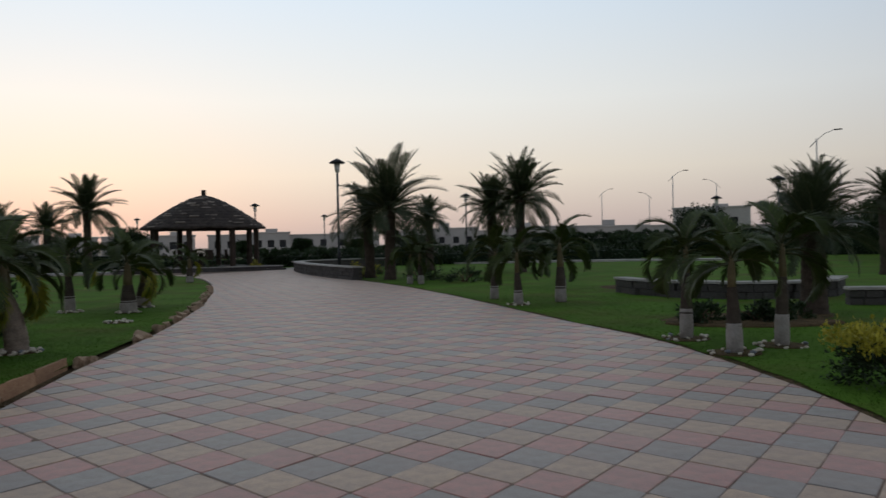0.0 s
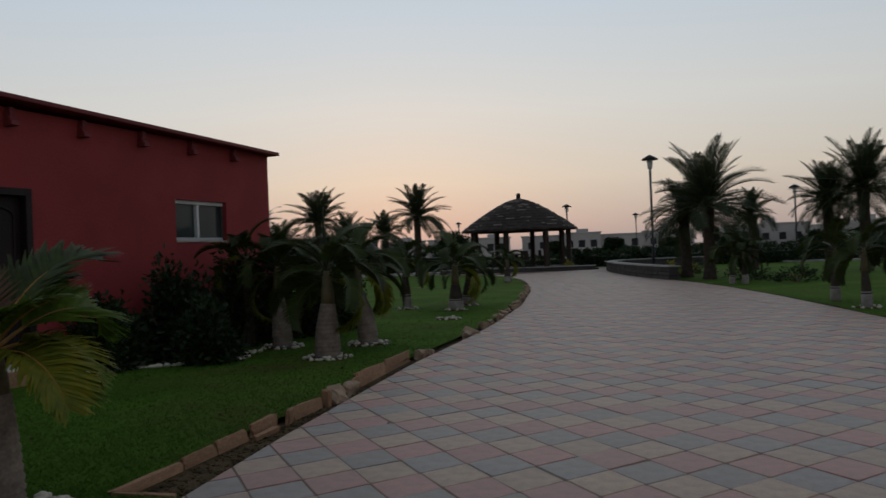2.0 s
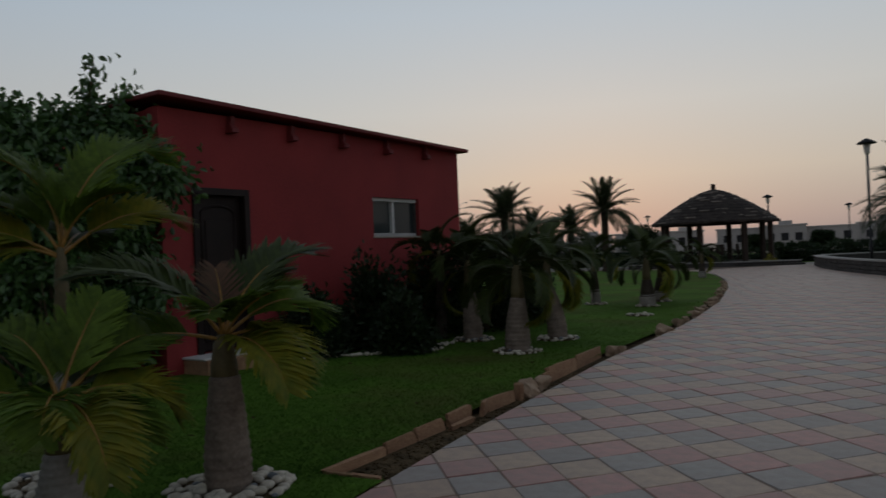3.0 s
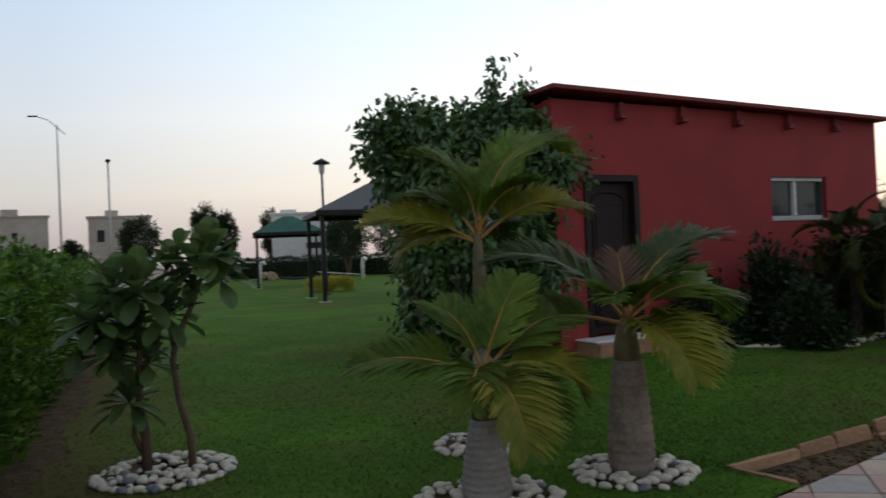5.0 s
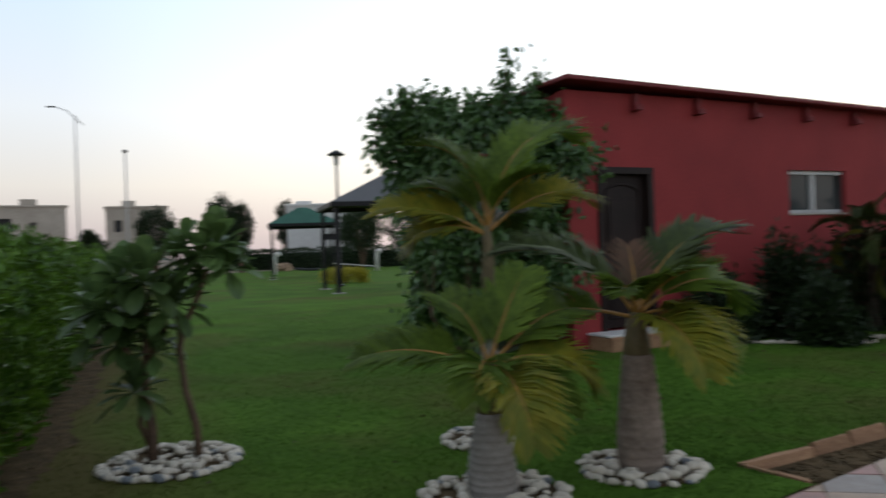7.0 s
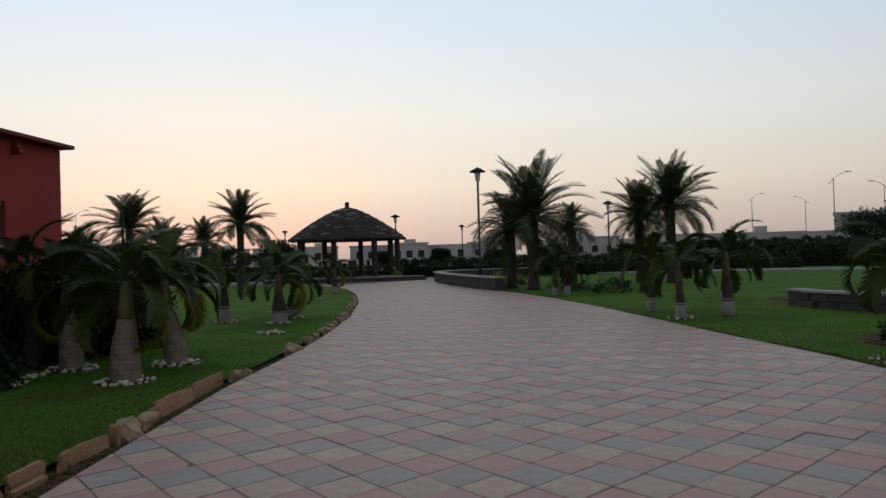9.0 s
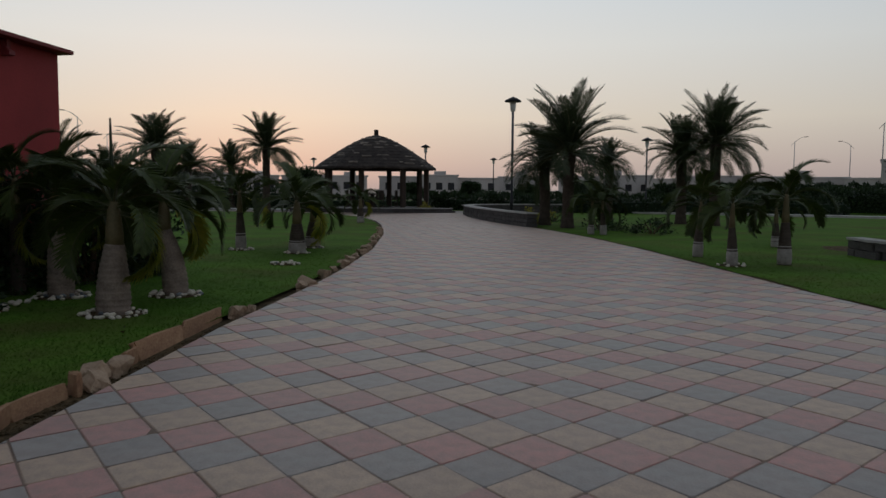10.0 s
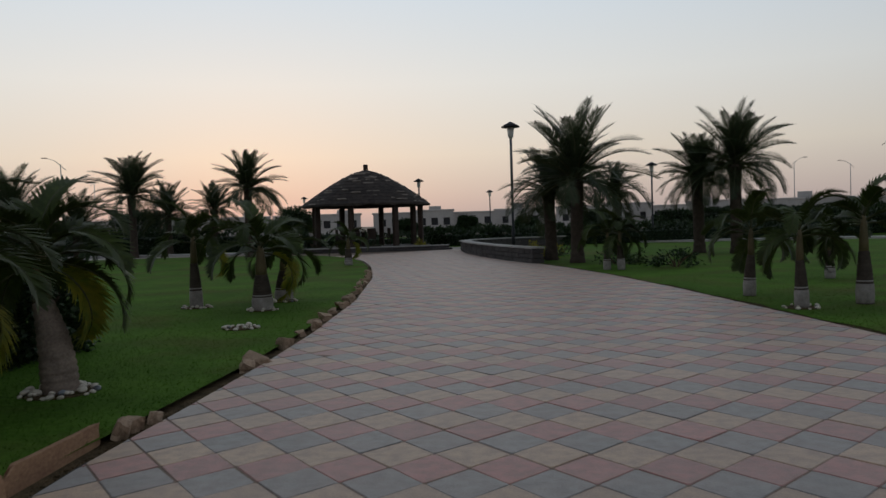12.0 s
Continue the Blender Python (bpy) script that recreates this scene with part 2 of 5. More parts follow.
def paver_material(name, base, dark):
    """Worn coloured concrete: the tint, blotches inside a piece, and dust that drifts over many pieces."""
    m = material(name, base, dark, 11, 85, 0.55, 0.35, vary=0.32, depth=0.007, spec=0.9)
    dusty = m.node_tree.nodes["Principled BSDF"].inputs
    dusty["Sheen Weight"].default_value, dusty["Sheen Roughness"].default_value, dusty["Sheen Tint"].default_value = 0.36, 0.45, (1.0, 0.90, 0.82, 1)
    ramp = m.node_tree.nodes["Color Ramp"].color_ramp.elements
    ramp[0].position, ramp[1].position = 0.42, 0.62
    n, l = m.node_tree.nodes, m.node_tree.links
    b = n["Principled BSDF"]
    was = b.inputs["Base Color"].links[0].from_socket
    geo = n["Geometry"]
    drift, patch, rng = n.new("ShaderNodeTexNoise"), n.new("ShaderNodeTexNoise"), n.new("ShaderNodeMapRange")
    drift.inputs["Scale"].default_value, drift.inputs["Detail"].default_value, drift.inputs["Roughness"].default_value = 3.2, 10.0, 0.78
    patch.inputs["Scale"].default_value, patch.inputs["Detail"].default_value = 0.25, 3.0
    l.new(geo.outputs["Position"], drift.inputs["Vector"])
    l.new(geo.outputs["Position"], patch.inputs["Vector"])
    both = n.new("ShaderNodeMath")
    both.operation = "ADD"
    l.new(drift.outputs["Fac"], both.inputs[0])
    l.new(patch.outputs["Fac"], both.inputs[1])
    rng.inputs["From Min"].default_value, rng.inputs["From Max"].default_value = 0.75, 1.3
    rng.inputs["To Min"].default_value, rng.inputs["To Max"].default_value = 0.16, 0.54
    l.new(both.outputs[0], rng.inputs["Value"])
    mix = n.new("ShaderNodeMix")
    mix.data_type = "RGBA"
    l.new(rng.outputs["Result"], mix.inputs["Factor"])
    l.new(was, mix.inputs["A"])
    mix.inputs["B"].default_value = (0.335, 0.208, 0.162, 1)
    l.new(mix.outputs["Result"], b.inputs["Base Color"])
    return m


M["pink"] = paver_material("pink_paver", (0.410, 0.110, 0.090), (0.215, 0.062, 0.052))
M["blue"] = paver_material("grey_blue_paver", (0.160, 0.176, 0.172), (0.070, 0.083, 0.081))
M["cream"] = paver_material("cream_paver", (0.410, 0.258, 0.138), (0.220, 0.132, 0.072))


def glass_material():
    m = bpy.data.materials.new("window_glass")
    m.use_nodes = True
    b = m.node_tree.nodes["Principled BSDF"]
    b.inputs["Base Color"].default_value = (0.04, 0.05, 0.05, 1)
    b.inputs["Roughness"].default_value = 0.04
    b.inputs["Specular IOR Level"].default_value = 0.3
    return m


M["glass"] = glass_material()


# ---- mesh tools ----
class Geo:
    """Vertices and faces, gathered and then linked as one mesh."""

    def __init__(self):
        self.v, self.f, self.n = [], [], 0

    def add(self, verts, faces):
        verts = [tuple(map(float, p)) for p in verts]
        self.v += verts
        self.f += [tuple(i + self.n for i in q) for q in faces]
        self.n += len(verts)
        return self

    def box(self, cx, cy, cz, sx, sy, sz, bevel=0.0, m=None):
        bm = bmesh.new()
        bmesh.ops.create_cube(bm, size=1, matrix=Matrix.Diagonal((sx, sy, sz, 1)))
        if bevel:
            bmesh.ops.bevel(bm, geom=bm.edges[:], offset=bevel, segments=1, affect="EDGES")
        place = Matrix.Translation((cx, cy, cz)) @ (m or Matrix())
        bm.verts.index_update()
        self.add([place @ v.co for v in bm.verts], [[v.index for v in f.verts] for f in bm.faces])
        bm.free()
        return self

    def tube(self, pts, radii, sides=6, cap=True):
        pts = [Vector(p) for p in pts]
        rings, faces, side = [], [], None
        for i, p in enumerate(pts):
            d = (pts[min(i + 1, len(pts) - 1)] - pts[max(i - 1, 0)]).normalized()
            side = d.orthogonal().normalized() if side is None else (side - d * side.dot(d)).normalized()
            up = d.cross(side)
            for k in range(sides):
                a = 2 * math.pi * k / sides
                rings.append(p + (side * math.cos(a) + up * math.sin(a)) * radii[i])
        for i in range(len(pts) - 1):
            for k in range(sides):
                a, b = i * sides + k, i * sides + (k + 1) % sides
                faces.append((a, b, b + sides, a + sides))
        if cap:
            faces += [tuple(range(sides))[::-1], tuple(range((len(pts) - 1) * sides, len(pts) * sides))]
        return self.add(rings, faces)

    def mesh(self, name, mat, smooth=False):
        me = bpy.data.meshes.new(name)
        me.from_pydata(self.v, [], self.f)
        me.materials.append(M[mat])
        if smooth:
            me.polygons.foreach_set("use_smooth", [True] * len(me.polygons))
        me.update()
        return me


def fast_mesh(name, verts, faces, mat, smooth=False):
    """A mesh from numpy arrays; faces all have the same number of corners."""
    me = bpy.data.meshes.new(name)
    k = faces.shape[1]
    me.vertices.add(len(verts))
    me.vertices.foreach_set("co", verts.astype(np.float32).ravel())
    me.loops.add(faces.size)
    me.loops.foreach_set("vertex_index", faces.astype(np.int32).ravel())
    me.polygons.add(len(faces))
    me.polygons.foreach_set("loop_start", np.arange(0, faces.size, k, dtype=np.int32))
    me.materials.append(M[mat])
    me.update(calc_edges=True)
    if smooth:
        me.polygons.foreach_set("use_smooth", [True] * len(me.polygons))
    me.validate()
    return me


def part(name, me, parent, label="", at=None):
    ob = new(name, me)
    ob.parent = parent
    if at is not None:
        ob.matrix_basis = at
    if label:
        tagged(ob, label)
    return ob


def thing(name, at, label, category, group="", kind="", me=None):
    ob = new(name, me)
    ob.matrix_basis = at
    return tagged(ob, label, category, group, kind)


def structure(name, me, label, category="ground"):
    return tagged(new(name, me), label, category, "", "structure")


def leaf_cloud(centres, normals, length, width, rng, droop=0.3, full=False):
    """Folded, pointed leaves: centre points, the way each one faces, sizes. Returns numpy verts and quads."""
    n = len(centres)
    tip = normals + rng.normal(0, 0.55, (n, 3))
    tip[:, 2] -= droop
    tip /= np.linalg.norm(tip, axis=1)[:, None] + 1e-9
    side = np.cross(tip, rng.normal(0, 1, (n, 3)))
    side /= np.linalg.norm(side, axis=1)[:, None] + 1e-9
    up = np.cross(side, tip)
    ln = (length * rng.uniform(0.6, 1.2, n))[:, None]
    wd = (width * rng.uniform(0.7, 1.2, n))[:, None]
    base, mid, end = centres, centres + tip * ln * 0.5 + up * ln * 0.07, centres + tip * ln
    lift = up * wd * 0.35
    if full:
        m1, m2 = base + tip * ln * 0.33 + up * ln * 0.06, base + tip * ln * 0.7 + up * ln * 0.05
        v = np.stack([base, m1, m2, end, m2 - side * wd * 0.43 + lift, m1 - side * wd * 0.46 + lift, m2 + side * wd * 0.43 + lift, m1 + side * wd * 0.46 + lift], 1).reshape(-1, 3)
        k = np.arange(n)[:, None] * 8
        f = np.stack([k + [0, 1, 2, 5], k + [2, 3, 4, 5], k + [0, 7, 2, 1], k + [2, 7, 6, 3]], 1).reshape(-1, 4)
        return v, f
    v = np.stack([base, mid - side * wd * 0.5 + lift, end, mid + side * wd * 0.5 + lift, mid], 1).reshape(-1, 3)
    k = np.arange(n)[:, None] * 5
    f = np.stack([k + [0, 4, 2, 1], k + [0, 3, 2, 4]], 1).reshape(-1, 4)
    return v, f


# ---- ground, path and lawns ----
LEFT = [(-12, -2.6), (0, -2.45), (3.6, -2.38), (5.3, -2.36), (6.8, -2.29), (8.9, -2.19), (10.1, -2.06), (12, -1.88), (14, -1.76), (18, -1.67), (23.8, -1.89), (29, -2.4), (33, -3.0), (37, -4.0), (40, -5.6), (42, -8.0), (43, -11), (43.6, -16)]
RIGHT = [(-12, 2.2), (0, 3.1), (3, 3.7), (4.45, 4.02), (5.4, 4.29), (7, 4.53), (8.5, 4.70), (9.9, 4.66), (11.6, 4.5), (14.3, 4.38), (18.4, 4.17), (22.5, 3.8), (25.7, 3.3), (28, 2.8), (32, 2.05), (37, 1.25), (43.5, 0.8), (44, 0.8)]


def edge_x(table, y):
    return float(np.interp(y, [p[0] for p in table], [p[1] for p in table]))


def strip(y0, y1, step, xa, xb, z, nx=1):
    """A sheet between two edges that run along y."""
    g, ys = Geo(), np.linspace(y0, y1, int((y1 - y0) / step) + 2)
    rows = [[(xa(y) + (xb(y) - xa(y)) * i / nx, y, z) for i in range(nx + 1)] for y in ys]
    w = nx + 1
    faces = [(j * w + i, j * w + i + 1, (j + 1) * w + i + 1, (j + 1) * w + i) for j in range(len(ys) - 1) for i in range(nx)]
    return g.add([p for r in rows for p in r], faces)


ground = structure("ground", Geo().add([(-2500, -2500, -0.07), (2500, -2500, -0.07), (2500, 2500, -0.07), (-2500, 2500, -0.07)], [(0, 1, 2, 3)]).mesh("ground", "sand"), "dusty pale sand ground reaching to the horizon")


def soil_in(y):
    """How far the planted edge keeps off the paving on the hut's side."""
    return float(np.interp(y, [3.5, 4.2, 6, 9, 12, 20, 30], [0.5, 0.48, 0.3, 0.2, 0.16, 0.15, 0.1]))


structure("path", strip(-12, 44, 0.5, lambda y: edge_x(LEFT, y), lambda y: edge_x(RIGHT, y), -0.004).mesh("path", "mortar"), "sandy bedding under the multicoloured paved path", "path")
structure("soil", strip(3.6, 30, 0.3, lambda y: edge_x(LEFT, y) - soil_in(y) - 0.15, lambda y: edge_x(LEFT, y), -0.05).mesh("soil", "soil"), "dry brown soil strip between paving and lawn", "soil")
structure("lawn_west", strip(3.9, 43.4, 0.4, lambda y: -60.0, lambda y: edge_x(LEFT, y) - soil_in(y), 0.0, 6).mesh("lawn", "lawn"), "short green lawn beside the path", "lawn")
structure("lawn_south", strip(-12, 3.9, 0.4, lambda y: -60.0, lambda y: edge_x(LEFT, y) - 0.02, 0.0, 6).mesh("lawn", "lawn"), "short green lawn between hedge and hut", "lawn")
def soil_out(y):
    """The bare margin on the palms' side, wavy where the turf creeps in."""
    return 0.09 + 0.035 * math.sin(y * 2.1) + 0.025 * math.sin(y * 5.3 + 1)


structure("soil_margin", strip(-12, 44, 0.12, lambda y: edge_x(RIGHT, y), lambda y: edge_x(RIGHT, y) + 0.3, -0.012).mesh("soil", "soil"), "narrow dark soil margin beside the paving", "soil")
structure("lawn_east", strip(-12, 46, 0.12, lambda y: edge_x(RIGHT, y) + soil_out(y), lambda y: 60.0, 0.0, 6).mesh("lawn", "lawn"), "short green lawn with palms and planters", "lawn")
structure("lawn_far", strip(47.5, 90, 4, lambda y: -60.0, lambda y: 60.0, -0.004, 4).mesh("lawn", "lawn"), "far green planting beyond the plaza", "lawn")
structure("plaza", strip(43.4, 47.6, 0.6, lambda y: -40.0, lambda y: 1.0, -0.01).mesh("plaza", "plaza"), "pale paved plaza before the gazebo", "plaza")


# ---- the red hut ----
def wall_with_holes(length, height, thick, holes, mat):
    """A wall along x from 0 to length, its outer face at y = 0, with true openings (x0, x1, z0, z1)."""
    xs = sorted({0.0, length, *[h[0] for h in holes], *[h[1] for h in holes]})
    zs = sorted({-0.05, height, *[h[2] for h in holes], *[h[3] for h in holes]})
    g = Geo()
    solid = lambda i, k: 0 <= i < len(xs) - 1 and 0 <= k < len(zs) - 1 and not any(h[0] <= (xs[i] + xs[i + 1]) / 2 <= h[1] and h[2] <= (zs[k] + zs[k + 1]) / 2 <= h[3] for h in holes)
    for i in range(len(xs) - 1):
        for k in range(len(zs) - 1):
            if not solid(i, k):
                continue
            a, b, c, d = xs[i], xs[i + 1], zs[k], zs[k + 1]
            g.add([(a, 0, c), (b, 0, c), (b, 0, d), (a, 0, d)], [(0, 1, 2, 3)])
            g.add([(a, thick, c), (b, thick, c), (b, thick, d), (a, thick, d)], [(3, 2, 1, 0)])
            for (di, dk), q in (((-1, 0), [(a, 0, c), (a, 0, d), (a, thick, d), (a, thick, c)]), ((1, 0), [(b, 0, c), (b, thick, c), (b, thick, d), (b, 0, d)]), ((0, -1), [(a, 0, c), (a, thick, c), (b, thick, c), (b, 0, c)]), ((0, 1), [(a, 0, d), (b, 0, d), (b, thick, d), (a, thick, d)])):
                if not solid(i + di, k + dk):
                    g.add(q, [(0, 1, 2, 3)])
    return g.mesh("wall", mat)


def red_hut():
    hut = thing("hut", pose(-6.9, 6.81, 0, 0, 0, 80), "single-storey hut in deep red render with a flat projecting roof", "hut")
    L, D, H = 6.40, 4.6, 3.20
    door, win = (0.43, 1.33, 0.2, 2.25), (3.89, 5.13, 1.64, 2.27)
    part("wall", wall_with_holes(L, H, 0.22, [door, win], "red"), hut, "red rendered front wall")
    part("wall", wall_with_holes(D, H - 0.02, 0.22, [], "red"), hut, at=pose(0.001, D + 0.001, 0, 0, 0, -90))
    part("wall", wall_with_holes(D, H - 0.02, 0.22, [], "red"), hut, at=pose(L - 0.001, 0.001, 0, 0, 0, 90))
    part("wall", wall_with_holes(L - 0.46, H - 0.02, 0.22, [], "red"), hut, at=pose(L - 0.23, D, 0, 0, 0, 180))
    part("roof", Geo().box(0, 0, 0, L + 0.20, D + 0.36, 0.06, 0.010).mesh("roof", "redtrim"), hut, "thin dark red roof slab with a projecting edge", pose(L / 2 - 0.03, D / 2 - 0.04, H + 0.055, 0, 0.95, 0))
    part("floor", Geo().box(L / 2, D / 2, 0.1, L - 0.5, D - 0.5, 0.2).mesh("floor", "concrete"), hut)
    bracket = Geo()
    prof = [(0.0, 0.0), (-0.10, 0.0), (-0.10, -0.13), (-0.115, -0.16), (-0.15, -0.19), (-0.16, -0.25), (0.0, -0.26)]
    k = len(prof)
    half = [0.038, 0.038, 0.038, 0.045, 0.062, 0.066, 0.066]
    bracket.add([(-h, y, z) for (y, z), h in zip(prof, half)] + [(h, y, z) for (y, z), h in zip(prof, half)], [tuple(range(k))[::-1], tuple(range(k, 2 * k))] + [(i, (i + 1) % k, k + (i + 1) % k, k + i) for i in range(k)])
    me = bracket.mesh("bracket", "redtrim")
    for x in (1.05, 2.12, 3.19, 4.26, 5.33):
        part("bracket", me, hut, at=pose(x, -0.001, H - 0.005) @ Matrix.Diagonal((0.85, 0.85, 0.85, 1)))
    # the door with its dark frame and carved panels
    dr = part("door", Geo().box(0.88, 0.10, 1.2, 0.74, 0.045, 1.96, 0.004).mesh("door", "doorwood"), hut, "dark brown panelled wooden door")
    fr = Geo()
    for x, w in ((0.475, 0.09), (1.285, 0.09)):
        fr.box(x, 0.06, 1.2, w, 0.18, 2.0, 0.006)
    fr.box(0.88, 0.06, 2.215, 0.9, 0.18, 0.09, 0.006)
    part("door_frame", fr.mesh("door_frame", "doorwood"), dr)
    for z, h in ((1.62, 0.85), (0.62, 0.55)):
        mould = Geo()
        w = 0.27
        arc = [Vector((0.88 - w, 0.074, z - h / 2)), Vector((0.88 - w, 0.074, z + h / 2 - 0.12))] + [Vector((0.88 + w * math.cos(a), 0.074, z + h / 2 - 0.12 + 0.12 * math.sin(a))) for a in np.linspace(math.pi, 0, 9)] + [Vector((0.88 + w, 0.074, z - h / 2)), Vector((0.88 - w, 0.074, z - h / 2))]
        mould.tube(arc, [0.018] * len(arc), 6)
        part("panel_moulding", mould.mesh("panel_moulding", "doorwood", True), dr)
        part("panel", Geo().box(0.88, 0.074, z - 0.06, 0.42, 0.02, h - 0.24, 0.008).mesh("panel", "doorwood"), dr)
    part("handle", Geo().tube([(1.19, 0.075, 1.15), (1.19, 0.03, 1.15), (1.08, 0.03, 1.15)], [0.011] * 3, 8).mesh("handle", "galv", True), dr, "steel lever handle")
    # the window, two panes in pale aluminium
    wn_ = part("window", Geo().box(4.51, 0.10, 1.665, 1.2, 0.07, 0.05, 0.005).mesh("window", "galv"), hut, "two-pane sliding window in an aluminium frame")
    for x in (3.915, 5.105):
        part("side_frame", Geo().box(x, 0.10, 1.955, 0.05, 0.07, 0.63, 0.005).mesh("side_frame", "stone"), wn_)
    for x0, x1 in ((3.94, 4.435), (4.505, 5.08)):
        part("pane", Geo().box((x0 + x1) / 2, 0.11, 1.955, x1 - x0, 0.008, 0.53).mesh("pane", "glass"), wn_)
    part("top_rail", Geo().box(4.51, 0.09, 2.24, 1.2, 0.08, 0.06, 0.005).box(4.47, 0.085, 1.95, 0.05, 0.07, 0.52, 0.004).mesh("top_rail", "white"), wn_, "white upper rail and middle bar")
    part("sill", Geo().box(4.51, 0.02, 1.625, 1.26, 0.08, 0.03, 0.006).mesh("sill", "concrete"), wn_)
    part("room_back", Geo().box(4.51, 0.55, 1.95, 1.5, 0.02, 0.9).mesh("room_back", "void"), hut)
    st = part("step", Geo().box(0.88, -0.22, 0.06, 1.3, 0.46, 0.22, 0.012).mesh("step", "flag"), hut, "stone door step")
    part("tread", Geo().box(0.88, -0.2, 0.185, 1.34, 0.42, 0.03, 0.008).mesh("tread", "white"), st, "white marble tread")
    part("plinth", Geo().box(2.45, -0.02, 0.05, 1.7, 0.06, 0.16, 0.01).mesh("plinth", "concrete"), hut)
    return hut


red_hut()


# ---- palms ----
def frond_meshes(name, length, bend, pairs, leaf_len, leaf_w, vee, mats, seed, droop=0.5, bare=0.16, stalk_r=0.016):
    """One arching frond along +x: a stalk, and leaflets on both sides."""
    r = np.random.default_rng(seed)
    n = 14
    s = np.linspace(0, 1, n)
    ang = np.radians(-bend) * s ** 1.3
    step = length / (n - 1)
    x = np.concatenate([[0], np.cumsum(np.cos(ang[:-1]) * step)])
    z = np.concatenate([[0], np.cumsum(np.sin(ang[:-1]) * step)])
    y = 0.05 * length * r.normal() * s ** 2
    st = Geo().tube(list(zip(x, y, z)), list(stalk_r * (1 - 0.85 * s) * length), 5).mesh("stalk", mats[0], True)
    V, F = [], []
    for k in range(pairs):
        u = bare + (1 - bare) * (k + 0.5) / pairs
        p = np.array([np.interp(u, s, x), np.interp(u, s, y), np.interp(u, s, z)])
        a = np.interp(u, s, ang)
        t = np.array([math.cos(a), 0, math.sin(a)])
        nrm = np.array([-math.sin(a), 0, math.cos(a)])
        ln = leaf_len * (0.35 + 0.65 * math.sin(math.pi * min(1, 0.12 + u * 0.92)) ** 0.7) * r.uniform(0.88, 1.08)
        for sgn in (-1, 1):
            out = np.array([0, sgn, 0]) * math.cos(vee) + nrm * math.sin(vee) + t * (0.55 + 0.5 * u) + r.normal(0, 0.06, 3)
            out /= np.linalg.norm(out)
            w = np.cross(out, nrm)
            w = w / np.linalg.norm(w) * leaf_w
            mid = p + out * ln * 0.5
            d2 = out * 0.5 + np.array([0, 0, -droop * r.uniform(0.3, 0.9)]) * 0.5
            tip = mid + d2 * ln
            i = len(V)
            V += [p - w * 0.35, p + w * 0.35, mid + w * 0.5, mid - w * 0.5, tip - w * 0.08, tip + w * 0.08]
            F += [(i, i + 1, i + 2, i + 3), (i + 3, i + 2, i + 5, i + 4)]
    return st, fast_mesh(name, np.array(V), np.array(F), mats[1])


BOTTLE = [frond_meshes("leafage", 1.05, b, 46, 0.27, 0.030, 0.35, ("datestalk", c), i, 0.5) for i, (b, c) in enumerate(((125, "frondshaded"), (140, "frondshaded"), (160, "frondshaded"), (165, "frondyellow"), (100, "frondshaded"), (135, "frondshaded")))]
DATE = [frond_meshes("leafage", 1.95, b, 76, 0.40, 0.015, 0.45, ("datestalk", "date"), 20 + i, 0.6) for i, b in enumerate((28, 50, 72, 95))]


def palm_trunk(prof, bow, rings, mat, seed):
    """A ringed trunk: (height, radius) along it, bowed sideways at the top."""
    r, g = np.random.default_rng(seed), Geo()
    hs, rs = [p[0] for p in prof], [p[1] for p in prof]
    pts, rad = [], []
    for k in range(rings * 3 + 1):
        h = hs[0] + (hs[-1] - hs[0]) * k / (rings * 3)
        pts.append((bow[0] * (h / hs[-1]) ** 2, bow[1] * (h / hs[-1]) ** 2, h))
        rad.append(float(np.interp(h, hs, rs)) * (1.0 if k % 3 else 0.935) * r.uniform(0.99, 1.01))
    return g.tube(pts, rad, 16).mesh("trunk", mat, True)


def frond_of(palm, at, length, bend, kind, seed):
    """One frond of its own bend and length: a bare orange stalk, then close-set leaflets."""
    leaf = {"g": "frond", "y": "frondyellow", "d": "frondshaded", "r": "frondred"}[kind]
    st, lf = frond_meshes("leafage", length, bend, int((34 + 42 * length) * (0.45 if kind == "r" else 1.0)), 0.17 + 0.14 * length, 0.013 if kind == "r" else 0.027, 0.42, ("rachis", leaf), seed, 0.75, 0.22, 0.013 / length)
    part("leafage", lf, part("frond", st, palm, at=at))


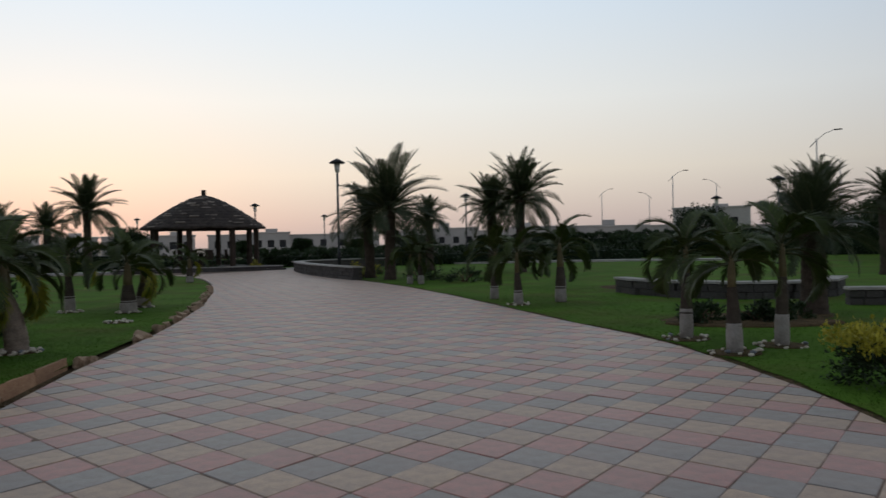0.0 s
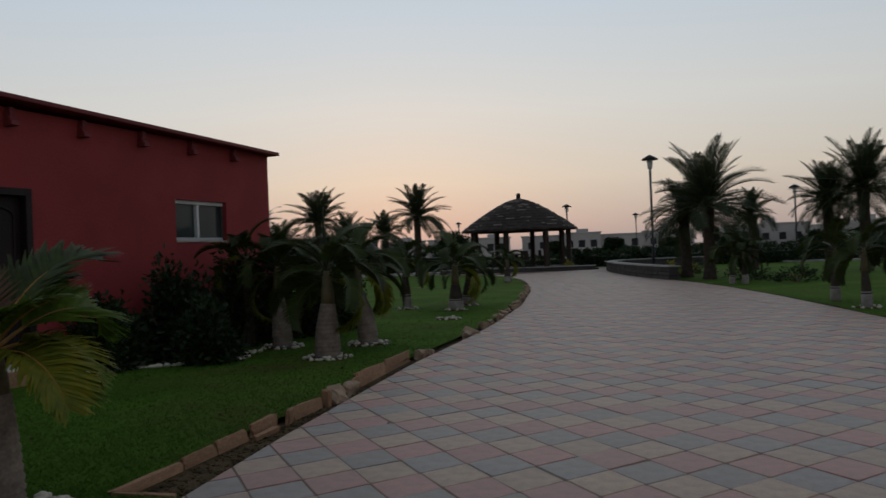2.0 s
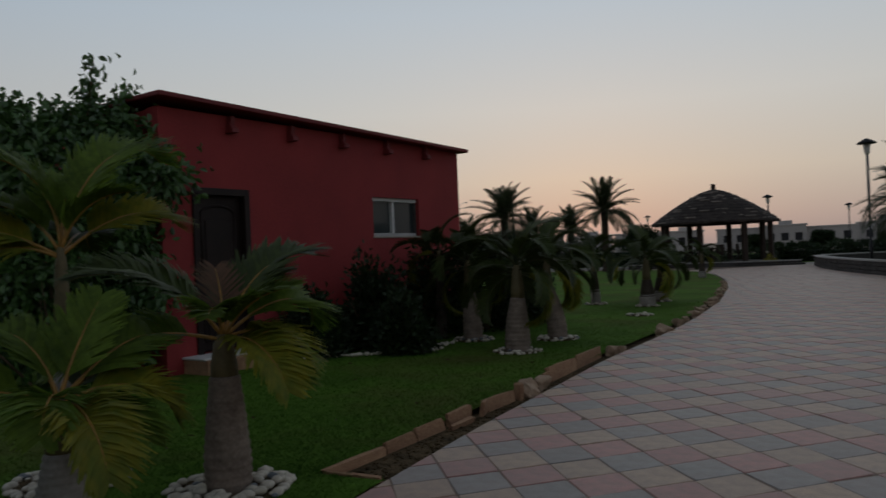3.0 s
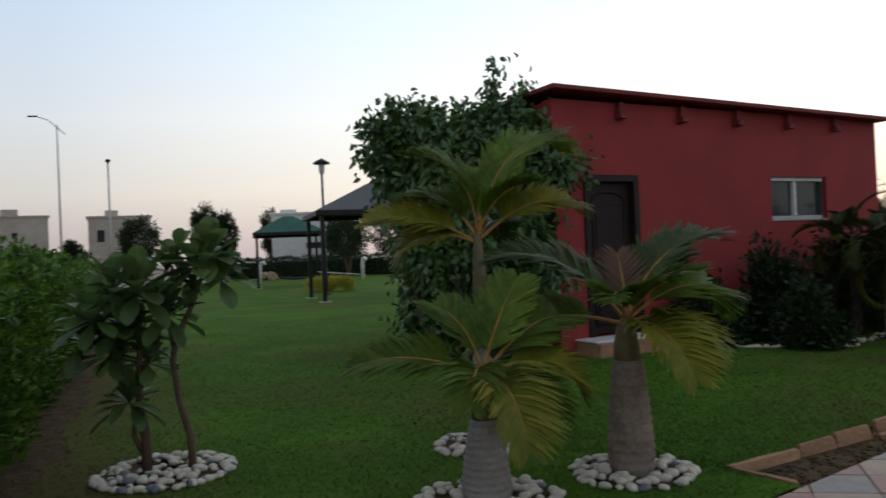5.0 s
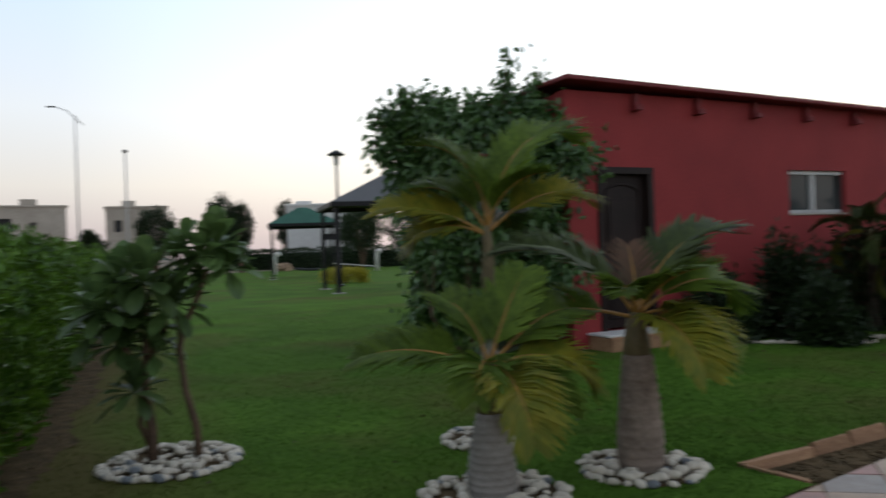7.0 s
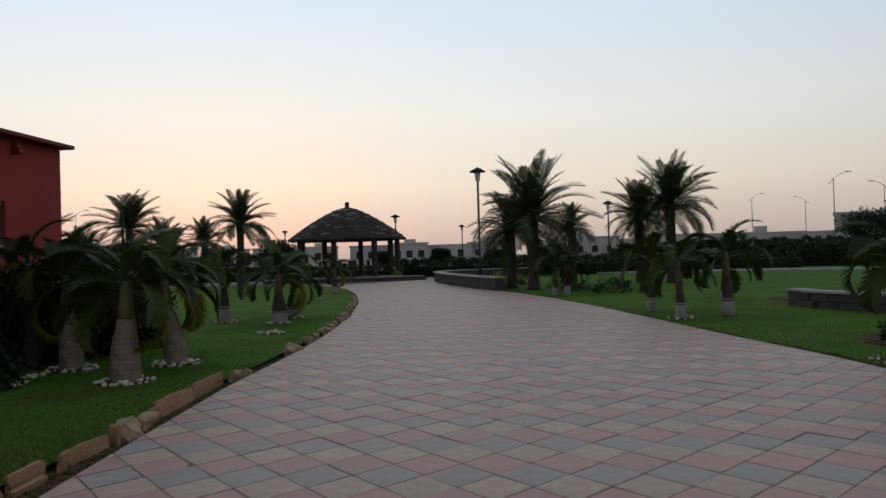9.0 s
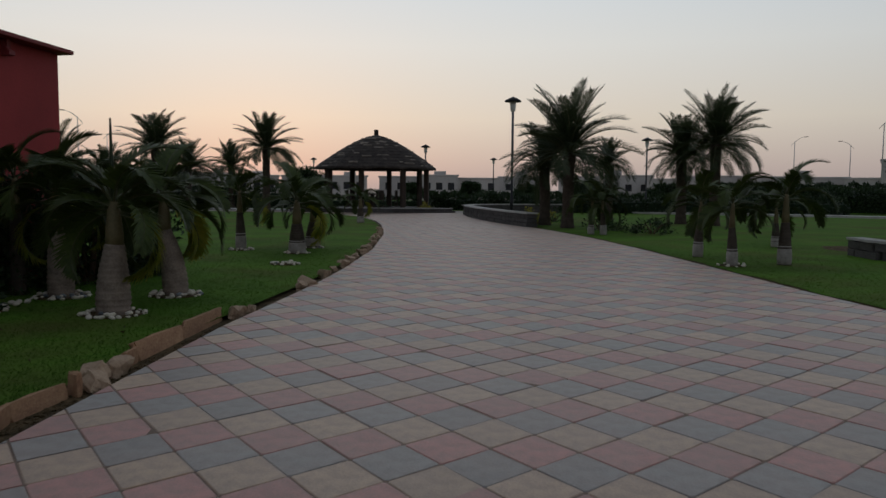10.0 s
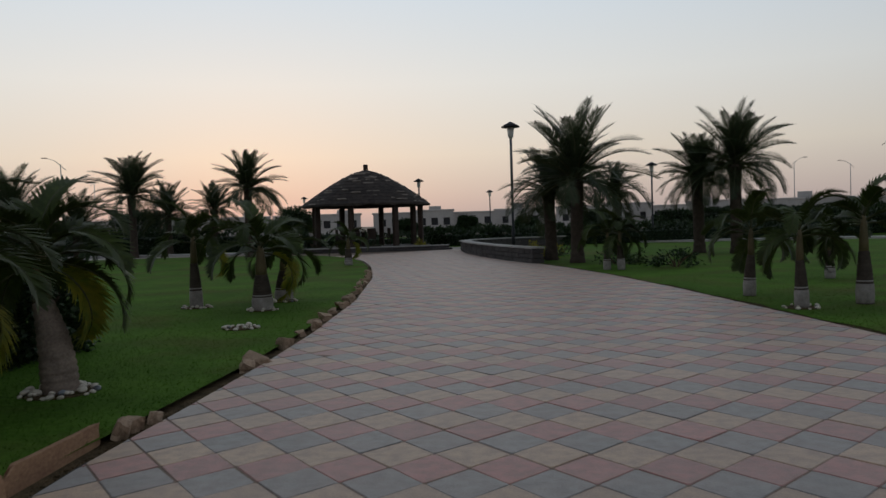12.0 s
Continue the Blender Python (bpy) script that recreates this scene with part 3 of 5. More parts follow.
def bottle_palm(x, y, trunk, r0, r1, shaft, count, size, seed, bark="bark", spread=(10, 78), yellow=2, bow=(0, 0), turn=0.0, fronds=(), lime=0.0, label="bottle palm with a swollen ringed trunk and arching fronds"):
    r = np.random.default_rng(seed)
    palm = thing("bottle_palm", pose(x, y, 0), label, "palm", "bottle palms in the lawn")
    prof = [(-0.03, r0 * 0.98), (trunk * 0.25, r0), (trunk * 0.6, r0 * 0.86), (trunk, r1)]
    part("trunk", palm_trunk(prof, bow, 13, bark, seed), palm, "grey-brown ringed trunk")
    if lime:
        part("whitewash", palm_trunk([(h * lime if h > 0 else h, float(np.interp(h * lime, [p[0] for p in prof], [p[1] for p in prof])) + 0.003) for h, _ in prof], (bow[0] * lime ** 2, bow[1] * lime ** 2), 1, "limewash", seed), palm, "whitewashed foot of the trunk")
    top = Vector((bow[0], bow[1], trunk))
    part("crownshaft", Geo().tube([top - Vector((0, 0, 0.03)), top + Vector((0, 0, shaft * 0.3)), top + Vector((0, 0, shaft * 0.8)), top + Vector((0, 0, shaft))], [r1 * 0.92, r1 * 0.86, r1 * 0.62, r1 * 0.36], 12).mesh("crownshaft", "shaft", True), palm, "smooth green-brown crownshaft")
    for k, (az, elev, ln, bend, roll, kind) in enumerate(fronds):
        frond_of(palm, pose(top.x, top.y, trunk + shaft * (0.82 + 0.15 * elev / 90), 0, -elev, az) @ pose(0, 0, 0, roll, 0, 0), ln, bend, kind, 100 * seed + k)
    for k in range(0 if fronds else count):
        q = k / max(1, count - 1)
        elev = spread[1] + (spread[0] - spread[1]) * q + r.uniform(-7, 7)
        st, lf = BOTTLE[3 if k % 2 else 5] if k >= count - yellow else BOTTLE[(k + seed) % 3 if k % 4 else 4]
        az = (turn + k * 137.5 + r.uniform(-14, 14)) % 360
        if elev < 40 and 235 < az < 305:
            az += 70 if az > 270 else -70
        m = pose(top.x, top.y, trunk + shaft * (0.98 - 0.25 * q), 0, -elev, az)
        m = m @ pose(0, 0, 0, r.uniform(-25, 25), 0, 0) @ Matrix.Diagonal((size, size, size, 1))
        f = part("frond", st, palm, at=m)
        part("leafage", lf, f)
    return palm


def date_palm(x, y, trunk, size, seed, count=54, r=0.2, label="date palm with a rough trunk and feathery crown"):
    rg = np.random.default_rng(seed)
    palm = thing("date_palm", pose(x, y, 0), label, "palm", "date palms round the park")
    part("trunk", palm_trunk([(-0.05, r * 1.25), (0.4, r), (trunk * 0.8, r * 0.95), (trunk, r * 1.15)], (rg.normal(0, 0.06), rg.normal(0, 0.06)), 12, "datebark", seed), palm, "rough dark trunk with old leaf bases")
    for k in range(count):
        q = (k + 0.5) / count
        elev = 88 - 102 * q ** 1.1 + rg.uniform(-8, 8)
        st, lf = DATE[min(3, int(q * 3) + rg.integers(0, 2))]
        s = size * rg.uniform(0.85, 1.12)
        m = pose(0, 0, trunk - 0.05 + 0.1 * (1 - q), 0, -elev, k * 137.5 + rg.uniform(-12, 12)) @ pose(0, 0, 0, rg.uniform(-30, 30), 0, 0) @ Matrix.Diagonal((s, s, s, 1))
        f = part("frond", st, palm, at=m)
        part("leafage", lf, f)
    return palm


# the three by the hut's lawn, then both sides of the path
# fronds: azimuth, lift, length, bend, twist, leaf colour
SHORT = ((239, 24, 0.74, 60, -30, "g"), (337, 14, 0.74, 88, 6, "y"), (315, 30, 0.52, 95, -8, "g"), (66, 70, 0.56, 34, 45, "g"), (42, 26, 0.66, 112, 20, "y"), (205, 74, 0.50, 70, -20, "g"), (72, 44, 0.74, 70, 35, "g"), (100, 30, 0.6, 80, 10, "d"), (5, 8, 0.5, 80, 10, "g"))
TALL = ((256, 88, 0.86, 96, -45, "g"), (62, 75, 1.34, 110, 32, "g"), (240, 33, 0.80, 52, -34, "y"), (246, 26, 0.64, 112, -35, "y"), (57, 42, 0.98, 90, 36, "y"), (130, 72, 0.8, 75, 0, "g"), (120, 34, 0.8, 75, 10, "d"), (20, 70, 0.62, 80, 10, "g"), (225, 62, 0.7, 90, -20, "g"))
STOUT = ((58, 66, 0.92, 88, 25, "d"), (236, 56, 0.96, 84, -28, "d"), (350, 48, 0.60, 50, 20, "g"), (338, 12, 0.74, 80, 8, "y"), (0, 4, 0.62, 70, 10, "g"), (52, 40, 0.90, 118, 34, "g"), (244, 16, 0.94, 62, -26, "g"), (22, 24, 0.62, 112, 0, "y"), (120, 80, 0.44, 40, 20, "r"), (110, 45, 0.8, 90, 0, "d"), (300, 55, 0.5, 90, 0, "g"), (80, 62, 0.75, 90, 20, "d"))
bottle_palm(-3.38, 2.54, 0.44, 0.135, 0.075, 0.26, 0, 1, 1, "limewash", fronds=SHORT, label="short bottle palm in a white pebble ring")
bottle_palm(-4.28, 3.31, 0.93, 0.080, 0.055, 0.52, 0, 1, 2, "limewash", fronds=TALL, label="slender taller palm with a pale ringed trunk")
bottle_palm(-3.18, 3.48, 0.66, 0.138, 0.088, 0.24, 0, 1, 3, "bark", fronds=STOUT, label="stout bottle palm in a white pebble ring")
bottle_palm(-5.15, 10.75, 0.95, 0.09, 0.06, 0.42, 9, 0.8, 4, "darkbark", (5, 80), 2, label="young bottle palm before the hut's window")
# three beside the hut, four down the lawn, then the far side of the path: place, trunk, foot, shaft, size
for i, (x, y, t, r0, sh, sz) in enumerate(((-4.56, 10.58, 0.75, 0.15, 0.36, 1.0), (-3.45, 9.40, 0.70, 0.17, 0.34, 1.0), (-3.32, 10.8, 0.75, 0.15, 0.34, 1.05), (-3.04, 16.8, 0.58, 0.17, 0.46, 1.1), (-2.98, 18.2, 0.55, 0.17, 0.36, 0.9), (-4.33, 17.5, 0.76, 0.11, 0.46, 0.95), (-3.3, 30.5, 0.55, 0.14, 0.36, 0.9), (4.78, 16.7, 0.66, 0.10, 0.42, 1.0), (4.79, 14.95, 0.66, 0.095, 0.42, 0.95), (5.80, 15.2, 0.74, 0.12, 0.5, 1.1), (5.09, 8.9, 0.84, 0.085, 0.34, 0.9), (4.95, 7.63, 0.74, 0.09, 0.34, 0.85), (5.78, 7.95, 0.82, 0.085, 0.38, 0.95), (4.11, 24.1, 0.60, 0.10, 0.36, 1.05), (4.43, 23.9, 0.62, 0.10, 0.36, 1.05), (7.5, 19.5, 0.55, 0.10, 0.36, 1.0))):
    hut_side = i < 3
    bow = ((-0.04, 0.0), (0.02, 0.02), (-0.14, 0.05))[i] if hut_side else (0.03 * math.sin(i * 2.1), 0.03 * math.cos(i * 1.3))
    palm = bottle_palm(x, y, t, r0, r0 * (0.58 if hut_side else 0.6), sh * (1.25 if hut_side else 1.0), 16 if hut_side else 10, sz * (0.90 if hut_side else 0.86 if i > 6 else 0.98), 10 + i, "bark" if hut_side else "darkbark", (-16, 86) if hut_side else (-4, 80), 3 if hut_side else (1 if i < 7 else 0), bow, 40.0 * i, lime=0.0 if hut_side else 0.48)
    if i == 1:
        part("spear_leaf", Geo().tube([(0.02, 0, 1.0), (0.0, 0.04, 1.5), (-0.03, 0.1, 1.95)], [0.014, 0.02, 0.01], 6).mesh("spear_leaf", "date"), palm, "dark unopened spear leaf")
for i, (x, y, top, size) in enumerate(((4.0, 27.7, 4.65, 1.22), (9.9, 30.4, 4.85, 1.05), (9.0, 31.5, 4.2, 0.9), (6.98, 35.3, 3.45, 0.6), (3.5, 29.7, 3.6, 0.85), (-9.26, 41.0, 5.0, 1.0), (-16.5, 45.3, 5.5, 1.25), (-13.7, 50.5, 4.1, 0.9), (-15.5, 47.8, 4.0, 0.95), (-16.4, 38.8, 3.2, 1.0), (-14.8, 30.6, 3.5, 1.0), (8.6, 11.0, 2.35, 0.58), (13.6, 17.2, 3.15, 0.62), (18.6, 20.4, 3.3, 0.5))):
    date_palm(x, y, top - 1.75 * size, size, 50 + i)


# ---- hedges and bushes ----
def hedge(name, x0, y0, x1, y1, width, height, density, leaf, mat, seed, label, rise=1.0):
    r = np.random.default_rng(seed)
    d = Vector((x1 - x0, y1 - y0, 0))
    length = d.length
    ob = thing(name, pose(x0, y0, 0, 0, 0, math.degrees(math.atan2(d.y, d.x))), label, "hedge")
    # solid inner hull, its near-black green stands in for shade between the leaves
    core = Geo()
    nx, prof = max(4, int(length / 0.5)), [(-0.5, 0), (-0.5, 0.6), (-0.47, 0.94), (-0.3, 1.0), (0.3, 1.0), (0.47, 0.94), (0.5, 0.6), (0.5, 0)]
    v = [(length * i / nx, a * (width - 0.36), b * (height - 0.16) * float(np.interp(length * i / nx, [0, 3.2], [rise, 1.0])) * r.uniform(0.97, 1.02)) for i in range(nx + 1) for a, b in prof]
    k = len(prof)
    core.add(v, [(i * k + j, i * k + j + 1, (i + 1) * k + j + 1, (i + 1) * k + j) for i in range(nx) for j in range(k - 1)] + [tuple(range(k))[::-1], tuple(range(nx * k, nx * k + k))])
    part("hedge_core", core.mesh("hedge_core", "hedgecore"), ob, "solid core coloured dark for the shade between the hedge's leaves")
    tuft = 7 if leaf < 0.1 else 1
    n = int(density * length * (2 * height + width)) // tuft
    xs = length * r.uniform(0, 1, n) ** 1.7
    per = r.uniform(0, 2 * height + width, n)
    side1, side2 = per < height, per > height + width
    py = np.where(side1, -width / 2, np.where(side2, width / 2, per - height - width / 2))
    pz = np.where(side1, per, np.where(side2, per - height - width, height))
    wob = 0.07 * np.sin(xs * 5.2 + 2.2 * np.sin(xs * 1.7) + 0.8 * np.sin(pz * 3)) + 0.05 * np.sin(xs * 3.1 + pz * 4) + 0.06 * np.sin(xs * 8.3 - pz * 7 + np.sin(pz * 9))
    nrm = np.stack([r.normal(0, 0.3, n), np.where(side1, -1.0, np.where(side2, 1.0, 0)), np.where(side1 | side2, 0.4, 1.0)], 1)
    c = np.stack([xs, py, np.maximum(pz, 0.03)], 1) + nrm * (1.25 * wob + r.normal(0, 0.065, n))[:, None]
    if tuft > 1:
        c, nrm = np.repeat(c, tuft, 0) + r.normal(0, 0.016, (n * tuft, 3)), np.repeat(nrm * (0.9, 0.9, 1.0) + (0, 0, 0.25), tuft, 0) + r.normal(0, 0.42, (n * tuft, 3))
    c[:, 2] = np.maximum(c[:, 2] * np.interp(c[:, 0], [0, 3.2], [rise, 1.0]), 0.04)
    v, f = leaf_cloud(c, nrm, leaf, leaf * 0.42, r, 0.05, leaf < 0.1)
    tagged(part("leaves", fast_mesh("leaves", v, f, mat), ob), kind="stuff")
    return ob


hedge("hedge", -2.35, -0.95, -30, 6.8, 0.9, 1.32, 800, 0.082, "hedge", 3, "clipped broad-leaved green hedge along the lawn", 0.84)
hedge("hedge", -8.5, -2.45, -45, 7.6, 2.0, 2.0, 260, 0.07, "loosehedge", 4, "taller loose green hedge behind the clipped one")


def shrub(x, y, rx, ry, h, count, leaf, mat, seed, label, name="shrub", z0=0.0, group="", boxy=1.0, spires=()):
    """A bushy plant: forking stems and many leaves in uneven clumps."""
    r = np.random.default_rng(seed)
    ob = thing(name, pose(x, y, 0), label, name, group)
    st, clumps = Geo(), []
    for k in range(9):
        a, q = r.uniform(0, 2 * math.pi), r.uniform(0.3, 0.85)
        end = Vector((math.cos(a) * rx * q, math.sin(a) * ry * q, z0 + (h - z0) * r.uniform(0.45, 0.9)))
        st.tube([(math.cos(a) * 0.05, math.sin(a) * 0.05, -0.02), end * 0.5 + Vector((r.normal(0, 0.04), r.normal(0, 0.04), 0.1 * h)), end], [0.012 + 0.010 * h, 0.008 + 0.006 * h, 0.004], 5)
    part("branchwork", st.mesh("branchwork", "wood"), ob)
    m = max(20, int(count / 45))
    cc = r.normal(0, 1, (m, 3))
    cc /= np.linalg.norm(cc, axis=1)[:, None]
    cc *= r.uniform(0.45, 0.95, m)[:, None]
    cc = np.sign(cc) * np.abs(cc) ** boxy
    cc[:, 2] = np.abs(cc[:, 2]) if z0 < 0.1 else cc[:, 2]
    scale = np.array([rx, ry, (h - z0) * (1.0 if z0 < 0.1 else 0.5)])
    mid = np.array([0, 0, z0 if z0 < 0.1 else (h + z0) / 2])
    pick = r.integers(0, m, count)
    off = np.clip(r.normal(0, 0.13, (count, 3)), -0.26, 0.26)
    c = (cc[pick] + off) * scale + mid
    c[:, 2] = np.maximum(c[:, 2], 0.03)
    nrm = (cc[pick] + off * 1.5) + np.array([0, 0, 0.2])
    nrm /= np.linalg.norm(nrm, axis=1)[:, None]
    for sx, sy, sz in spires:
        top, foot = np.array((sx, sy, sz)), np.array((sx * 0.7, sy * 0.7, h * 0.8))
        part("twig", Geo().tube([foot, (top + foot) / 2 + [0.05, 0, 0], top], [0.02, 0.014, 0.006], 5).mesh("twig", "wood"), ob)
        q = r.uniform(0.1, 1.05, 80)[:, None]
        cs = foot + (top - foot) * q + r.normal(0, 0.09, (80, 3)) * (0.4 + 0.9 * np.sin(q * 2.6))
        c, nrm = np.concatenate([c, cs]), np.concatenate([nrm, r.normal(0, 1, (80, 3))])
    v, f = leaf_cloud(c, nrm, leaf, leaf * 0.42, r, 0.25)
    tagged(part("leaves", fast_mesh("leaves", v, f, mat), ob), kind="stuff")
    return ob


def corner_tree():
    """A leafy tree leaning on the hut: many limbs, hanging leaves in uneven clumps, loose shoots above."""
    r = np.random.default_rng(11)
    ob = thing("tree", pose(-7.72, 6.21, 0), "dense dark-leaved tree leaning on the hut's corner", "tree")
    right, back = np.array((0.41, 0.91, 0.0)), np.array((-0.91, 0.41, 0.0))
    def at(u, w, z):
        return right * u + back * w + np.array((0, 0, z))
    part("trunk", Geo().tube([at(0, 0, -0.05), at(-0.05, 0.02, 0.6), at(-0.15, 0, 1.3), at(-0.1, 0.05, 2.0)], [0.075, 0.06, 0.045, 0.02], 8).mesh("trunk", "wood", True), ob, "grey-brown trunk")
    cen, axes = [], []
    for k in range(150):
        z = r.uniform(0.35, 3.0)
        lo, hi = np.interp(z, [0.3, 0.8, 1.8, 2.4, 3.1], [-0.80, -0.86, -1.02, -1.18, -1.15]), np.interp(z, [0.3, 1.0, 2.4, 2.8, 3.1], [0.6, 0.82, 0.92, 0.8, 0.5])
        a = r.uniform(0, 2 * math.pi)
        q = r.uniform(0.55, 0.93)
        u, w = (lo + hi) / 2 + (hi - lo) / 2 * q * math.copysign(abs(math.cos(a)) ** 0.7, math.cos(a)), 0.72 * q * math.sin(a) * (1 if z < 2.6 else 0.75)
        # keep clear of the wall behind
        if u > 0.5:
            w = -abs(w) if u < 0.72 else -0.70 - 0.12 * q
        cen.append(at(u, w, z))
        axes.append(r.uniform(0.10, 0.19))
    limb = lambda pts, rad: part("limb", Geo().tube(pts, rad, 5).mesh("limb", "wood"), ob)
    for k in range(0, 150, 6):
        c = cen[k]
        f = at(-0.1 + r.normal(0, 0.05), 0, min(1.6, 0.35 * c[2]))
        limb([f, (f + c) / 2 + r.normal(0, 0.08, 3), c], [0.026, 0.018, 0.007])
    for k in range(14):
        a = at(r.uniform(-0.95, 0.4), r.uniform(-0.6, -0.45), 0.0)
        limb([a * (0.5, 0.5, 1), a + np.array((0, 0, 0.5)), a + np.array((r.normal(0, 0.08), r.normal(0, 0.08), r.uniform(1.0, 1.5)))], [0.016, 0.012, 0.006])
    pick = r.integers(0, 150, 21000)
    off = r.normal(0, 1, (21000, 3)) * np.array(axes)[pick][:, None]
    c = np.array(cen)[pick] + off
    c[:, 2] = np.maximum(c[:, 2], 0.12)
    nrm = off / (np.linalg.norm(off, axis=1)[:, None] + 1e-6) * 0.7 + np.array((0, 0, -0.15))
    C, N = [c], [nrm]
    for u, w, z0, du, z1 in ((-1.12, -0.1, 2.5, -0.30, 2.95), (-1.05, 0.1, 2.6, -0.22, 3.10), (-1.15, 0.0, 2.3, -0.28, 2.62), (-1.05, -0.2, 2.7, -0.02, 3.22), (-0.75, 0.0, 2.7, 0.08, 3.26), (-0.5, 0.1, 2.8, 0.05, 3.20), (-0.3, -0.1, 2.8, 0.12, 3.18), (0.12, -0.1, 2.7, 0.18, 3.74), (0.45, -0.1, 2.7, 0.25, 3.52), (0.2, 0.1, 2.7, 0.14, 3.40), (0.72, -0.72, 2.0, 0.26, 2.48), (-0.9, 0.1, 2.7, -0.05, 3.12)):
        foot, top = at(u, w, z0), at(u + du, w, z1)
        part("shoot", Geo().tube([foot, (foot + top) / 2 + right * 0.04, top], [0.016, 0.011, 0.005], 5).mesh("shoot", "wood"), ob)
        n = 120
        q = r.uniform(0.15, 1.04, n)[:, None]
        C.append(foot + (top - foot) * q + r.normal(0, 0.055, (n, 3)) * (0.6 + 0.7 * q))
        N.append(r.normal(0, 0.8, (n, 3)) + np.array((0, 0, -0.5)))
    v, f = leaf_cloud(np.concatenate(C), np.concatenate(N), 0.122, 0.064, r, 0.75, True)
    tagged(part("leaves", fast_mesh("leaves", v, f, "treeleaf"), ob), kind="stuff")
    return ob


corner_tree()
# planting against the hut
for i, (x, y, rx, h) in enumerate(((-5.75, 9.7, 0.6, 1.3), (-5.4, 11.1, 0.6, 1.45), (-6.15, 8.7, 0.5, 0.8), (-4.95, 12.1, 0.7, 1.5), (-5.0, 9.2, 0.45, 0.75), (-4.6, 12.9, 0.6, 1.3))):
    shrub(x, y, rx, rx, h, 3400, 0.12, "bush", 20 + i, "dark green shrub against the red hut")
gold = shrub(5.0, 5.35, 0.42, 0.5, 0.42, 2600, 0.055, "bush", 30, "clipped bush with yellow tips at the path's edge", "bush", boxy=0.6)
rg = np.random.default_rng(31)
tips = np.stack([rg.uniform(-0.42, 0.42, 2800), rg.uniform(-0.5, 0.5, 2800), 0.41 + rg.normal(0, 0.05, 2800)], 1)
gv, gf = leaf_cloud(tips, np.tile((0.0, 0.0, 1.0), (2800, 1)), 0.055, 0.024, rg, 0.0)
tagged(part("young_foliage", fast_mesh("young_foliage", gv, gf, "yellowleaf"), gold, "bright yellow young leaves on top"), kind="stuff")


# ---- stones: pebble rings, edging, block walls ----
def pebble_mesh(mat, seed):
    r = np.random.default_rng(seed)
    bm = bmesh.new()
    bmesh.ops.create_icosphere(bm, subdivisions=2, radius=1)
    for v in bm.verts:
        v.co *= 1 + 0.10 * noise.noise(v.co * 1.2 + Vector((seed * 3.1, 0, 0)))
    me = bpy.data.meshes.new("pebble")
    bm.to_mesh(me)
    bm.free()
    me.materials.append(M[mat])
    me.polygons.foreach_set("use_smooth", [True] * len(me.polygons))
    return me


PEBBLES = [pebble_mesh("pebble", 1), pebble_mesh("pebble", 2), pebble_mesh("pebble", 3), pebble_mesh("pebbledark", 4)]


def pebble_ring(x, y, r_in, r_out, count, seed, size=0.027):
    rg = np.random.default_rng(seed)
    ob = thing("pebble_ring", pose(x, y, 0), "ring of rounded white and grey pebbles round a plant's foot", "pebbles", "pebble rings in the lawn")
    part("bed", Geo().tube([(0, 0, -0.02), (0, 0, 0.012)], [r_out * 0.97, r_out * 0.95], 24).mesh("bed", "soil"), ob)
    for k in range(count):
        a, q = k * 2.39996 + rg.uniform(-0.2, 0.2), math.sqrt(rg.uniform((r_in / r_out) ** 2, 1))
        if k < count * 0.35:
            q = rg.uniform(0.93, 1.02)
        s = size * rg.uniform(0.6, 1.35)
        m = Matrix.LocRotScale((math.cos(a) * r_out * q, math.sin(a) * r_out * q, s * 0.55 + (0.02 if q < 0.9 else 0.0)), Euler((rg.uniform(-0.3, 0.3), rg.uniform(-0.3, 0.3), rg.uniform(0, 6.3))), Vector((s * 1.25, s, s * 0.72)))
        me = PEBBLES[3] if rg.uniform() < 0.13 else PEBBLES[k % 3]
        part("pebble", me, ob, at=m)
    return ob


for i, (x, y, a, b, n) in enumerate(((-3.38, 2.54, 0.12, 0.37, 110), (-4.28, 3.31, 0.09, 0.34, 100), (-3.18, 3.48, 0.13, 0.35, 110), (-5.26, 1.46, 0.03, 0.42, 190))):
    pebble_ring(x, y, a, b, n, i)
for i, (x, y) in enumerate(((-4.56, 10.58), (-3.45, 9.40), (-3.32, 10.8), (-3.04, 16.8), (-2.98, 18.2), (-4.33, 17.5), (-2.82, 14.6), (5.09, 8.9), (4.95, 7.63), (5.78, 7.95), (4.79, 14.95), (-4.9, 9.5))):
    pebble_ring(x, y, 0.15 if y < 14 else 0.08, 0.30 if y < 14 else 0.24, (46 if y < 14 else 22) if x < 0 else 14, 30 + i, 0.025)


def pebble_row(points, count, seed):
    """A line of pebbles edging the bed at the hut's foot."""
    rg = np.random.default_rng(seed)
    ob = thing("pebble_row", pose(0, 0, 0), "row of pale pebbles edging the bed before the hut", "pebbles")
    for k in range(count):
        q = (k + rg.uniform(-0.4, 0.4)) / count * (len(points) - 1)
        x, y = (float(np.interp(q, range(len(points)), [p[i] for p in points])) + rg.normal(0, 0.025) for i in (0, 1))
        z = rg.uniform(0.022, 0.042)
        part("pebble", PEBBLES[k % 3], ob, at=Matrix.LocRotScale((x, y, z * 0.55), Euler((0, 0, rg.uniform(0, 6.3))), Vector((z * 1.3, z, z * 0.75))))


pebble_row(((-6.1, 8.35), (-5.55, 8.72), (-5.1, 9.0), (-4.82, 9.65), (-4.7, 10.2)), 64, 88)


